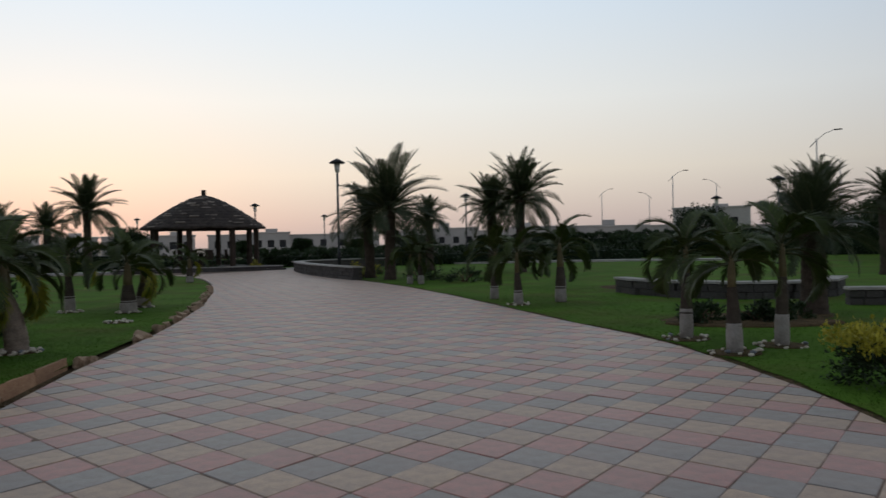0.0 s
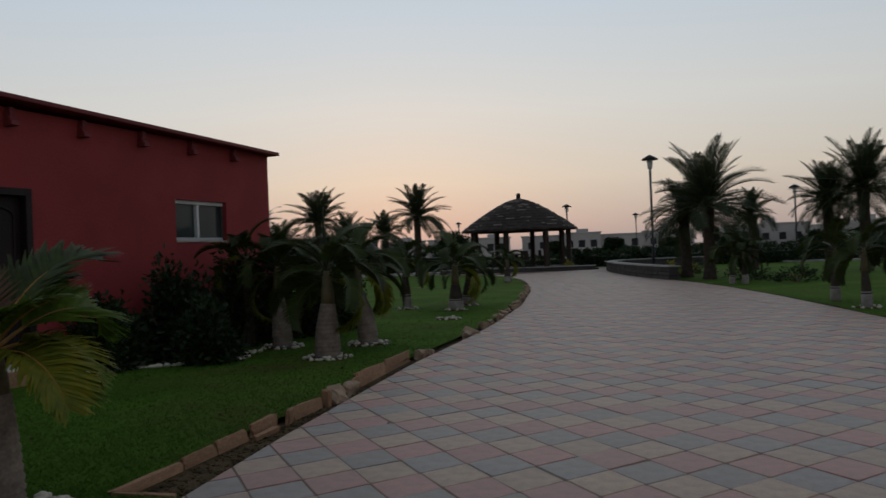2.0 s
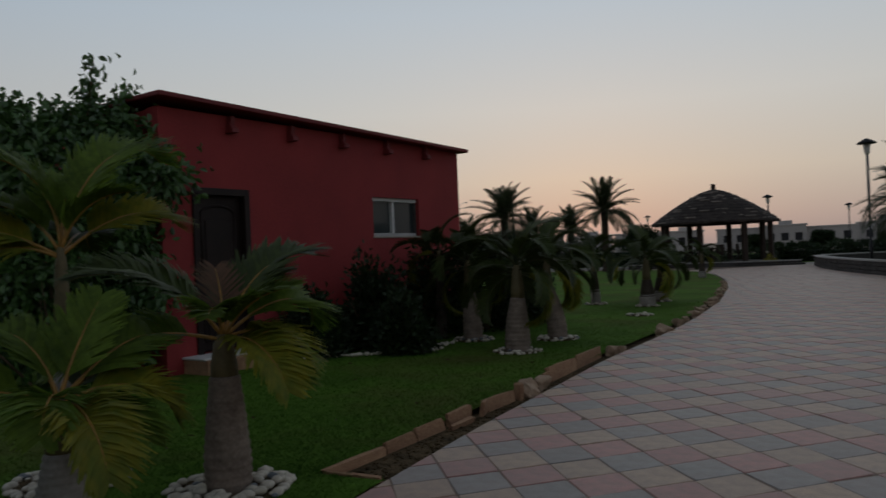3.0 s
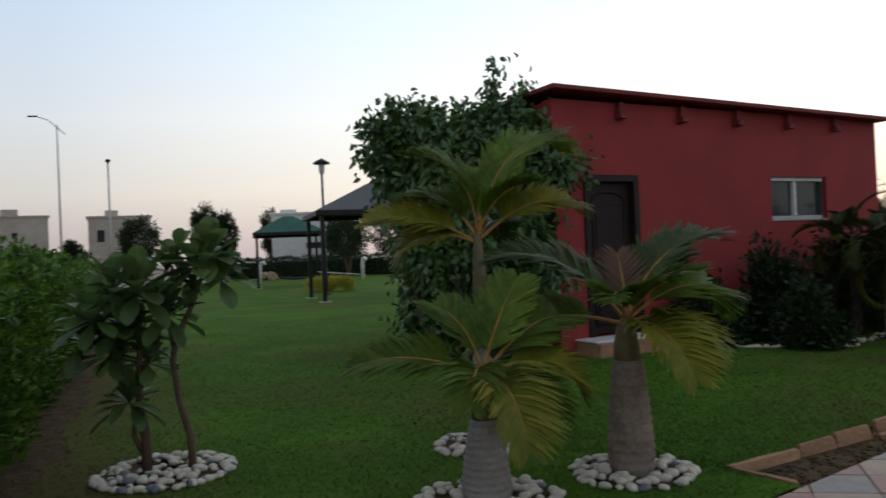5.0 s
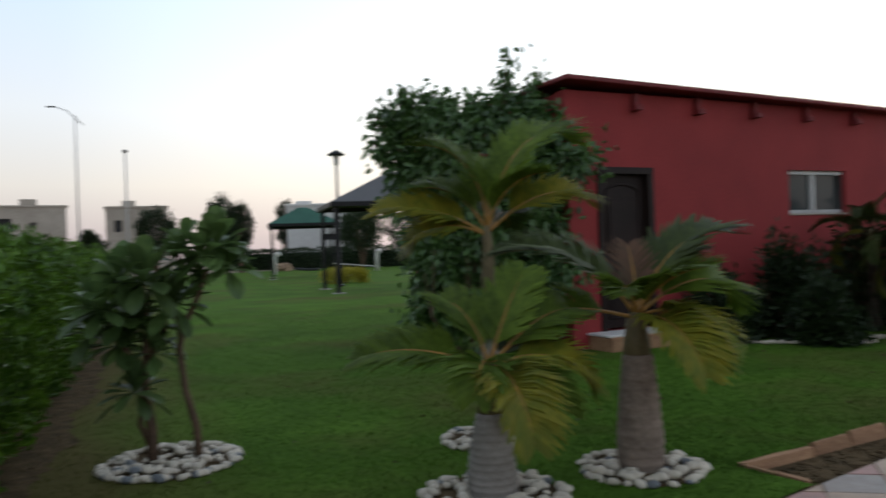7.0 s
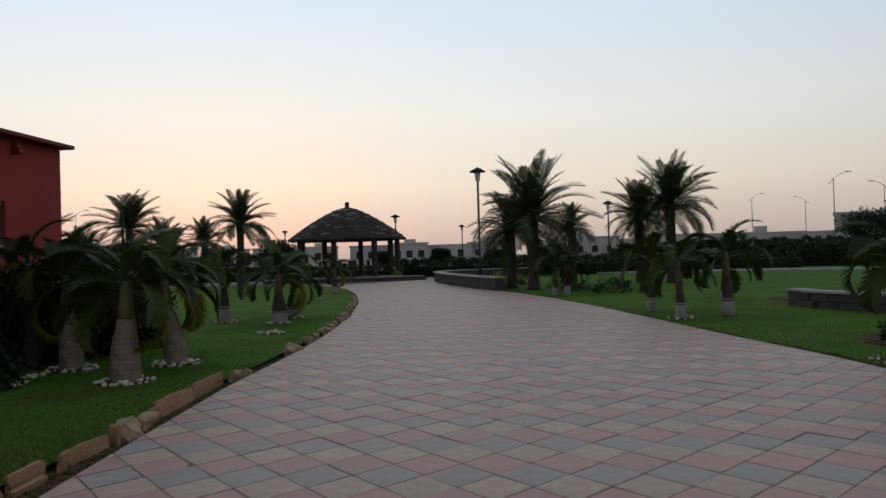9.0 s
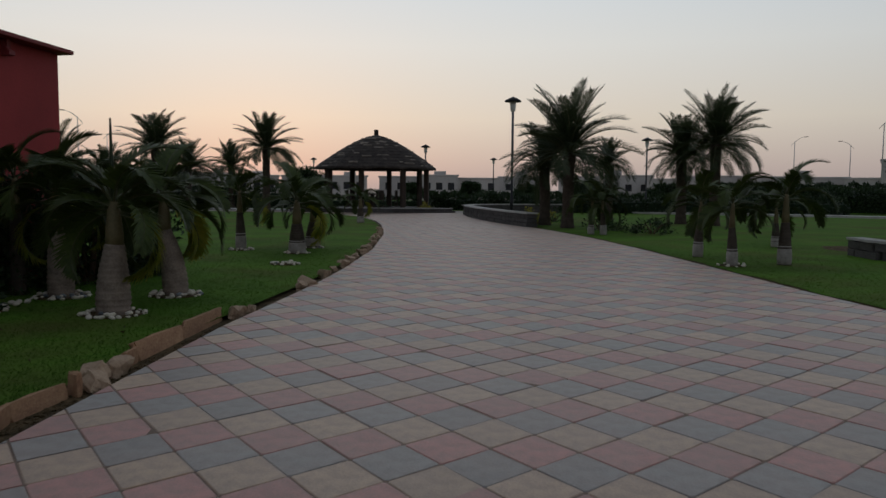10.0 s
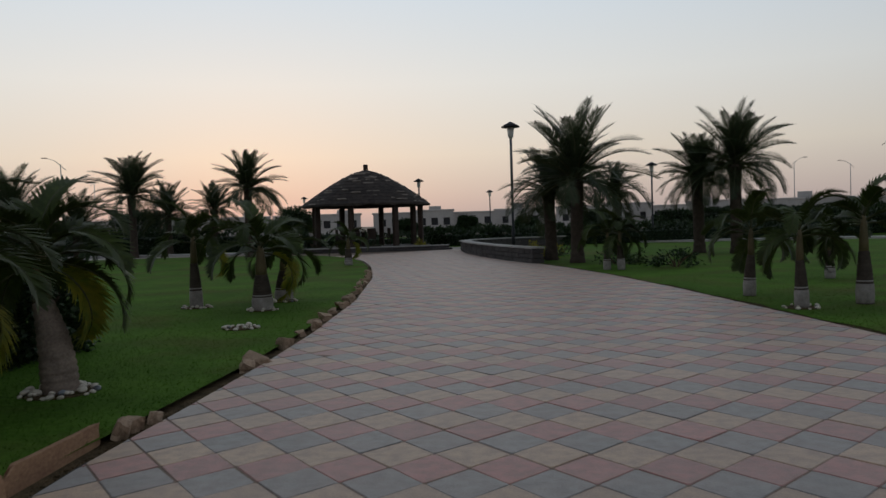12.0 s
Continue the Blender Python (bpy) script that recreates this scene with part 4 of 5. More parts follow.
def rock_mesh(sx, sy, sz, mat, seed, wild=1.0):
    """A split stone: a rough block with chipped, uneven faces."""
    bm = bmesh.new()
    bmesh.ops.create_cube(bm, size=1)
    bmesh.ops.subdivide_edges(bm, edges=bm.edges[:], cuts=3, use_grid_fill=True)
    r = np.random.default_rng(seed)
    skew, taper = r.uniform(-0.25, 0.25, 2) * wild, r.uniform(0.0, 0.35) * wild
    for v in bm.verts:
        n3 = noise.noise_vector(v.co * 1.6 + Vector((seed * 7.3, seed * 1.9, 0))) * wild
        n1 = noise.noise_vector(v.co * 4.3 + Vector((0, seed * 3.7, 0)))
        c = v.co * (1 - 0.10 * wild * max(0.0, v.co.length - 0.62) * 4)
        k = 1 - taper * (c.z + 0.5)
        v.co = Vector(((c.x * k + skew[0] * c.z + n3.x * 0.20 + n1.x * 0.05) * sx, (c.y + skew[1] * c.x + n3.y * 0.20 + n1.y * 0.07) * sy, (c.z + 0.45 + n3.z * 0.22 + n1.z * 0.06) * sz))
    me = bpy.data.meshes.new("rock")
    bm.to_mesh(me)
    bm.free()
    me.materials.append(M[mat])
    return me


SLABS = [rock_mesh(0.60, 0.045, 0.16, "flag", 30 + i, 0.35) for i in range(3)]
FLAGS = [rock_mesh(0.31, 0.036, 0.13, "flag", i, 0.4) for i in range(4)]
CHUNKS = [rock_mesh(0.20, 0.13, 0.085, "chunk", 10 + i) for i in range(6)]
EDGING = [(3.95, -2.84), (4.6, -2.76), (5.1, -2.70), (5.7, -2.62), (6.5, -2.52), (7.7, -2.47), (9.4, -2.38), (10.1, -2.2), (12, -2.0), (14, -1.88), (18, -1.79), (24, -2.0), (28, -2.4)]
rg = np.random.default_rng(77)


def edging(y, length, height, dx=0.0, lean=0.0, swing=0.0, rock=False):
    """One stone of the lawn's edge: its middle along the path, size, offset from the edge line, tilt and turn."""
    x = edge_x(EDGING, y) + dx
    ang = math.degrees(math.atan2(0.4, edge_x(EDGING, y + 0.2) - edge_x(EDGING, y - 0.2))) + swing
    if rock:
        ob = tagged(new("edging_rock", CHUNKS[rg.integers(0, 6)]), "rough cream rock at the lawn's edge", "stone", "stones edging the lawn")
        ob.matrix_basis = pose(x, y, -0.05, lean, rg.uniform(-12, 12), ang) @ Matrix.Diagonal((length / 0.2, length / 0.2, height / 0.085, 1))
        return
    long = length > 0.45
    ob = tagged(new("edging_stone", SLABS[rg.integers(0, 3)] if long else FLAGS[rg.integers(0, 4)]), "red-brown flagstone slab set on edge along the soil", "stone", "stones edging the lawn")
    ob.matrix_basis = pose(x, y, -0.06, lean, rg.uniform(-2, 2), ang) @ Matrix.Diagonal((length / (0.6 if long else 0.31), 1.0, height / (0.16 if long else 0.13), 1))


# the bed's low corner rail, split slabs, a tumbled group, the long slabs, and rocks further on
for stone in ((4.27, 0.62, 0.075), (4.77, 0.37, 0.095, 0.0, -6), (5.16, 0.39, 0.11, 0.0, -8), (5.48, 0.34, 0.06, 0.07, 10), (5.62, 0.36, 0.125, -0.02, -6), (5.93, 0.18, 0.14, 0.02, 8, 18), (6.28, 0.54, 0.12, 0.0, -8), (6.60, 0.12, 0.17, 0.03, 0, 60), (7.42, 0.22, 0.14, 0.0, 5), (7.98, 0.90, 0.16, 0.0, -7), (8.92, 0.98, 0.155, 0.0, -5)):
    edging(*stone)
for stone in ((6.74, 0.22, 0.10, 0.08, 28, 40), (6.92, 0.22, 0.13, 0.0, -15, 10), (7.12, 0.19, 0.13, 0.03, 20, -15), (9.50, 0.15, 0.13, 0.06, 20, 30), (9.68, 0.16, 0.11, 0.02, -10, 70), (9.9, 0.12, 0.08, 0.05, 0, 10), (11.75, 0.20, 0.11, 0.0, 15, 20), (11.98, 0.24, 0.12, 0.03, -20, 70), (13.05, 0.18, 0.13, 0.0, 10, 45)):
    edging(*stone, rock=True)
y = 14.0
while y < 27:
    edging(y, rg.uniform(0.12, 0.24), rg.uniform(0.08, 0.13), rg.normal(0, 0.05), rg.uniform(-25, 25), rg.uniform(0, 180), True)
    y += rg.uniform(0.3, 0.9)
for k, xx in enumerate((-2.72, -2.53)):
    ob = tagged(new("edging_stone", FLAGS[k]), "low flagstone closing the soil bed's end", "stone", "stones edging the lawn")
    ob.matrix_basis = pose(xx, 3.93, -0.05, 0, 0, -8) @ Matrix.Diagonal((0.7, 1, 0.5, 1))


def soil_litter(count, seed):
    """Clods, chips and dry bits lying on the bare soil strip."""
    r = np.random.default_rng(seed)
    base = np.array([v.co for v in CLOD.vertices])
    tri = np.array([p.vertices[:] for p in CLOD.polygons])
    vs, fs = [], []
    for k in range(count):
        y = 3.95 + 7.5 * r.uniform() ** 1.6
        x = edge_x(LEFT, y) - r.uniform(0.03, 0.92) * (soil_in(y) - 0.06)
        s = r.uniform(0.004, 0.013) * (1.5 if r.uniform() < 0.06 else 1.0)
        a = r.uniform(0, 6.28)
        turn = np.array(((math.cos(a), -math.sin(a), 0), (math.sin(a), math.cos(a), 0), (0, 0, 1)))
        vs.append((base * (s * r.uniform(0.8, 1.7), s, s * 0.6)) @ turn.T + (x, y, -0.049 + s * 0.4))
        fs.append(tri + len(base) * k)
    return tagged(new("soil_clods", fast_mesh("soil_clods", np.concatenate(vs), np.concatenate(fs), "soil")), "crumbs of dry soil on the strip", "soil", "", "stuff")


CLOD = pebble_mesh("soil", 9)
soil_litter(900, 21)
pipe_line = [(edge_x(LEFT, y) - 0.05 - 0.012 * math.sin(y * 2.3), y, -0.038) for y in np.linspace(4.05, 9.0, 40)]
pipe = thing("irrigation_pipe", pose(0, 0, 0), "thin black irrigation pipe lying on the soil", "pipe")
part("pipe", Geo().tube(pipe_line, [0.0065] * 40, 8).mesh("pipe", "void", True), pipe)


def block_wall(points, height, thick, seed, label):
    """A low wall of dark blocks in courses under a pale coping, along a bent line."""
    r = np.random.default_rng(seed)
    ob = thing("planter_wall", pose(0, 0, 0), label, "wall", "low walls of the planters")
    pts = [Vector((*p, 0)) for p in points]
    seg = [(b - a).length for a, b in zip(pts, pts[1:])]
    total = sum(seg)

    def along(s):
        for (a, b), l in zip(zip(pts, pts[1:]), seg):
            if s <= l:
                return a + (b - a) * (s / l), math.degrees(math.atan2(b.y - a.y, b.x - a.x))
            s -= l
        return pts[-1], math.degrees(math.atan2(pts[-1].y - pts[-2].y, pts[-1].x - pts[-2].x))
    shapes = [Geo().box(0, 0, 0, 1, 1, 1, 0.035).mesh("block", "stone") for _ in range(2)]
    cap = Geo().box(0, 0, 0, 1, 1, 1, 0.02).mesh("coping", "coping")
    rows = 3 if height > 0.4 else 2
    h = (height - 0.05) / rows
    for k in range(rows):
        s = 0.0
        while s < total:
            w = r.uniform(0.2, 0.55)
            p, a = along(min(total, s + w / 2))
            part("block", shapes[0], ob, at=pose(p.x, p.y, h * (k + 0.5) - 0.01, 0, 0, a) @ Matrix.Diagonal((w - 0.012, thick * r.uniform(0.88, 1.05), h - 0.012, 1)))
            s += w
    s = 0.0
    while s < total:
        p, a = along(min(total, s + 0.4))
        part("coping", cap, ob, at=pose(p.x, p.y, height - 0.025, 0, 0, a) @ Matrix.Diagonal((0.83, thick + 0.05, 0.05, 1)))
        s += 0.8
    return ob


block_wall([(2.85, 28.1), (2.25, 30.5), (1.6, 34), (1.1, 38), (1.0, 41), (1.6, 43), (3.2, 44.3), (6, 44.8)], 0.5, 0.4, 1, "curving low wall of dark stone blocks with a pale coping")
block_wall([(8.2, 17.4), (8.15, 16.4), (8.5, 15.1), (9.2, 14.2), (10.2, 13.75), (11.3, 13.95), (12.0, 14.6)], 0.37, 0.3, 2, "curved planter wall of dark stone with pale coping")
block_wall([(10.2, 12.15), (12.5, 11.1), (15.5, 9.8)], 0.33, 0.3, 3, "straight low dark stone wall on the lawn")
block_wall([(-8.5, 43.2), (-5.5, 43.0), (-2.5, 43.1), (0.2, 43.6)], 0.26, 0.35, 4, "low rough stone kerb round the gazebo's bed")


# ---- the gazebo ----
def gazebo():
    ob = thing("gazebo", pose(-4.1, 46, 0, 0, 0, 12), "octagonal garden gazebo with a layered dark thatched dome on posts", "gazebo")
    part("platform", Geo().tube([(0, 0, -0.05), (0, 0, 0.22)], [3.5, 3.45], 8).mesh("platform", "stone"), ob, "low dark stone platform")
    r = np.random.default_rng(4)
    n, courses, R, z0, z1 = 64, 11, 3.45, 2.45, 4.35
    for c in range(courses):
        t0, t1 = c / courses, min(1.0, (c + 1.35) / courses)
        ra, rb = R * (1 - t0) ** 0.73, R * max(0.0, 1 - t1) ** 0.73 + 0.05
        za, zb = z0 + (z1 - z0) * t0, z0 + (z1 - z0) * t1
        v, f = [], []
        for k in range(n):
            a = 2 * math.pi * k / n
            oct_ = math.cos(math.pi / 8) / math.cos((a % (math.pi / 4)) - math.pi / 8) * 0.5 + 0.5
            j = r.uniform(-0.05, 0.05)
            for rad, z in ((ra * oct_ - 0.02, za - 0.10 + j * 0.4), (ra * oct_ + 0.06, za - 0.08 + j), (ra * oct_ + 0.05, za + 0.02), (rb * oct_, zb)):
                v.append((math.cos(a) * rad, math.sin(a) * rad, z))
        for k in range(n):
            for q in range(3):
                a, b = k * 4 + q, ((k + 1) % n) * 4 + q
                f.append((a, b, b + 1, a + 1))
        part("thatch", Geo().add(v, f).mesh("thatch", "thatch"), ob, "weathered layer of palm thatch")
    tufts = [Geo().box(0, 0, 0, 0.07, w, h, 0.012, pose(0, 0, 0, 0, 40, 0)).mesh("tuft", "thatchpale") for w, h in ((0.2, 0.04), (0.35, 0.05), (0.5, 0.06), (0.65, 0.04))]
    for k in range(110):
        t, a = r.uniform(0.02, 0.9), r.uniform(0, 2 * math.pi)
        rad, z = R * (1 - t) ** 0.73 * 0.985, z0 + (z1 - z0) * t
        part("tuft", tufts[k % 4], ob, at=pose(0, 0, 0, 0, 0, math.degrees(a)) @ pose(rad + 0.03, 0, z + 0.02, 0, 0, r.uniform(-8, 8)))
    part("finial", Geo().tube([(0, 0, 4.25), (0, 0, 4.62), (0, 0, 4.64)], [0.13, 0.13, 0.10], 12).mesh("finial", "timber"), ob, "dark stub of a finial")
    post = Geo().box(0, 0, 1.25, 0.26, 0.26, 2.5, 0.03).mesh("post", "timber")
    beam = Geo().box(0, 0, 2.42, 2.35, 0.16, 0.18, 0.02).mesh("beam", "timber")
    for k in range(8):
        a = math.pi / 8 + k * math.pi / 4
        part("post", post, ob, at=pose(2.95 * math.cos(a), 2.95 * math.sin(a), 0.2, 0, 0, math.degrees(a)))
        b = a + math.pi / 8
        part("beam", beam, ob, at=pose(2.72 * math.cos(b), 2.72 * math.sin(b), 0, 0, 0, math.degrees(b) + 90))
    tb = thing("garden_table", pose(-4.3, 45.6, 0.22), "dark round table under the gazebo", "table")
    part("tabletop", Geo().tube([(0, 0, 0.72), (0, 0, 0.78)], [0.75, 0.75], 20).mesh("tabletop", "timber"), tb)
    part("pedestal", Geo().tube([(0, 0, 0), (0, 0, 0.1), (0, 0, 0.72)], [0.3, 0.12, 0.1], 12).mesh("pedestal", "timber"), tb)
    for k in range(4):
        a = k * math.pi / 2 + 0.4
        ch = thing("garden_chair", pose(-4.3 + 1.25 * math.cos(a), 45.6 + 1.25 * math.sin(a), 0.22, 0, 0, math.degrees(a) - 90), "dark garden chair at the gazebo table", "chair", "chairs round the gazebo table")
        part("seat", Geo().box(0, 0, 0.44, 0.46, 0.46, 0.05, 0.01).mesh("seat", "timber"), ch)
        part("backrest", Geo().box(0, 0.21, 0.72, 0.46, 0.04, 0.5, 0.01).mesh("backrest", "timber"), ch)
        for sx in (-0.2, 0.2):
            for sy in (-0.2, 0.2):
                part("leg", Geo().box(sx, sy, 0.21, 0.045, 0.045, 0.42).mesh("leg", "timber"), ch)


gazebo()


# ---- lamps ----
def garden_lamp(x, y, h, label="dark garden lamp post with a wide hat, unlit"):
    ob = thing("garden_lamp", pose(x, y, 0), label, "lamp", "garden lamps of the park")
    part("base", Geo().tube([(0, 0, -0.02), (0, 0, 0.05), (0, 0, 0.1)], [0.16, 0.16, 0.07], 12).mesh("base", "metal"), ob)
    part("pole", Geo().tube([(0, 0, 0.05), (0, 0, 1.0), (0, 0, 1.02), (0, 0, h - 0.6)], [0.07, 0.07, 0.05, 0.045], 10).mesh("pole", "metal", True), ob)
    part("upper_pole", Geo().tube([(0, 0, h * 0.5), (0, 0, h - 0.6)], [0.052, 0.050], 10).mesh("upper_pole", "greycanvas", True), ob, "greyer upper half of the pole")
    part("lantern", Geo().tube([(0, 0, h - 0.62), (0, 0, h - 0.55), (0, 0, h - 0.2)], [0.05, 0.10, 0.13], 14).mesh("lantern", "glasslamp", True), ob, "opal lantern glass")
    part("hat", Geo().tube([(0, 0, h - 0.21), (0, 0, h - 0.17), (0, 0, h - 0.06), (0, 0, h)], [0.33, 0.34, 0.15, 0.03], 20).mesh("hat", "metal", True), ob, "wide shallow metal hat")
    return ob


for x, y, h in ((2.56, 32.9, 5.0), (12.08, 48.5, 4.5), (-1.49, 55.0, 4.35), (4.47, 74.9, 4.3), (-13.3, 78.9, 4.35), (22.5, 31.0, 4.05), (26.5, 42.5, 3.85), (-26.6, 14.4, 5.3)):
    garden_lamp(x, y, h)


def street_lamp(x, y, h, turn, arm=1.25):
    ob = thing("street_lamp", pose(x, y, 0, 0, 0, turn), "tall pale street lamp with one curved arm", "lamp", "street lamps beyond the park")
    part("pole", Geo().tube([(0, 0, -0.1), (0, 0, h * 0.6), (0, 0, h - 0.6)], [0.085, 0.065, 0.045], 10).mesh("pole", "galv", True), ob)
    part("arm", Geo().tube([(-0.5, 0, h - 1.25), (0, 0, h - 0.75), (arm * 0.45, 0, h - 0.25), (arm, 0, h)], [0.034, 0.034, 0.03, 0.026], 8).mesh("arm", "galv", True), ob)
    part("head", Geo().box(arm + 0.3, 0, h + 0.02, 0.62, 0.2, 0.09, 0.03).mesh("head", "metal"), ob, "flat lamp head")
    return ob


for x, y, h, turn in ((-59.2, 11.45, 12.3, 245), (42.5, 53.7, 9.6, -38), (57.7, 69.4, 9.6, 140), (48.3, 87.1, 9.6, -29), (61.9, 99.2, 9.6, 148), (53.0, 119.0, 9.6, -24), (65.8, 127.1, 9.6, 153), (-40.8, 87.1, 9.6, 206), (-50.1, 115.6, 9.6, 23), (-57.5, -6.5, 9.8, 100)):
    street_lamp(x, y, h, turn)
mast = thing("mast", pose(-58.8, 14.65, 0), "thin pale mast with a small ball top", "mast")
part("pole", Geo().tube([(0, 0, -0.1), (0, 0, 9.2)], [0.09, 0.06], 8).mesh("pole", "galv", True), mast)
part("ball", Geo().tube([(0, 0, 9.1), (0, 0, 9.2), (0, 0, 9.32), (0, 0, 9.4)], [0.05, 0.17, 0.17, 0.05], 10).mesh("ball", "metal", True), mast)


# ---- canvas shelters, bush and play things across the lawn ----
def shelter(x, y, turn, w, d, eave, apex, mat, label):
    ob = thing("shade_shelter", pose(x, y, 0, 0, 0, turn), label, "shelter", "canvas shelters on the lawn")
    post = Geo().box(0, 0, eave / 2, 0.13, 0.13, eave, 0.01).mesh("post", "metal")
    plate = Geo().box(0, 0, 0.0, 0.4, 0.4, 0.03, 0.005).mesh("base_plate", "coping")
    for px in (0, w):
        for py in (0, d):
            p = part("post", post, ob, at=pose(px, py, 0))
            part("base_plate", plate, p, at=pose(0, 0, 0.01))
    o, t = 0.15, 0.06
    a, b = (-o, -o), (w + o, d + o)
    rg_ = d * 0.22
    v = [(a[0], a[1], eave), (b[0], a[1], eave), (b[0], b[1], eave), (a[0], b[1], eave), (w * 0.42, d / 2 - rg_, apex), (w * 0.58, d / 2 - rg_, apex), (w * 0.58, d / 2 + rg_, apex), (w * 0.42, d / 2 + rg_, apex)]
    v += [(p[0], p[1], p[2] - t) for p in v]
    f = [(0, 1, 5, 4), (1, 2, 6, 5), (2, 3, 7, 6), (3, 0, 4, 7), (4, 5, 6, 7)]
    f += [tuple(i + 8 for i in q[::-1]) for q in f] + [(i, (i + 1) % 4 + 0, (i + 1) % 4 + 8, i + 8)[::-1] for i in range(4)]
    part("canopy", Geo().add(v, f).mesh("canopy", mat), ob, "stretched hipped canopy")
    fr = Geo()
    for cx, cy, sx, sy in ((w / 2, -o, w + 2 * o, 0.1), (w / 2, d + o, w + 2 * o, 0.1), (-o, d / 2, 0.1, d + 2 * o), (w + o, d / 2, 0.1, d + 2 * o)):
        fr.box(cx, cy, eave - 0.10, sx, sy, 0.16, 0.01)
    part("eave_frame", fr.mesh("eave_frame", "metal"), ob, "dark steel eave frame")
    return ob


shelter(-21.97, 11.79, 70, 4.6, 3.2, 2.95, 3.97, "greycanvas", "open shelter with a grey canvas hip roof on black posts")
shelter(-38.1, 16.7, 66, 3.4, 4.2, 2.97, 3.85, "greencanvas", "open shelter with a green canvas hip roof on black posts")
shrub(-29.0, 15.9, 0.8, 0.8, 0.62, 9000, 0.075, "yellowleaf", 31, "low clipped yellow bush beside the shelter", "bush", boxy=0.45)
pump = thing("spring_post", pose(-44.9, 27.3, 0), "white curved play post on the lawn", "play post", "curved play posts on the lawn")
part("post", Geo().tube([(0, 0, -0.02), (0, 0, 1.1), (0.1, 0, 1.35), (0.3, 0, 1.42), (0.42, 0, 1.25)], [0.13, 0.13, 0.12, 0.11, 0.10], 10).mesh("post", "white", True), pump)
copy_thing(pump, pose(-47.7, 21.1, 0, 0, 0, 30))
saw = thing("seesaw", pose(-45.5, 26.0, 0, 0, 0, 75), "pale seesaw board resting on a low pivot", "seesaw")
part("board", Geo().box(0, 0, 0.45, 3.2, 0.25, 0.06, 0.01, pose(0, 0, 0, 0, 6, 0)).mesh("board", "white"), saw)
part("pivot", Geo().box(0, 0, 0.22, 0.3, 0.35, 0.44, 0.02).mesh("pivot", "metal"), saw)
heap = thing("rubble_heap", pose(-56.7, 25.8, 0), "small heap of reddish broken rocks on the far lawn", "rocks")
rr = np.random.default_rng(61)
for k in range(14):
    a, q, s3 = rr.uniform(0, 6.28), rr.uniform(0, 0.6), rr.uniform(2.0, 3.4)
    part("rock", CHUNKS[k % 6], heap, at=pose(q * math.cos(a), q * math.sin(a), max(0.0, 0.7 - q) * (k / 14), rr.uniform(-30, 30), rr.uniform(-30, 30), rr.uniform(0, 180)) @ Matrix.Diagonal((s3, s3, s3 * 1.3, 1)))
hose = thing("drain_pipe", pose(-53.6, 26.4, 0), "dark ribbed pipe lying in the grass", "pipe")
part("pipe", Geo().tube([(-0.3, -0.9, 0.22), (-0.1, -0.4, 0.14), (0.0, 0.2, 0.10), (0.1, 1.0, 0.10)], [0.10, 0.10, 0.10, 0.10], 10).mesh("pipe", "void", True), hose)


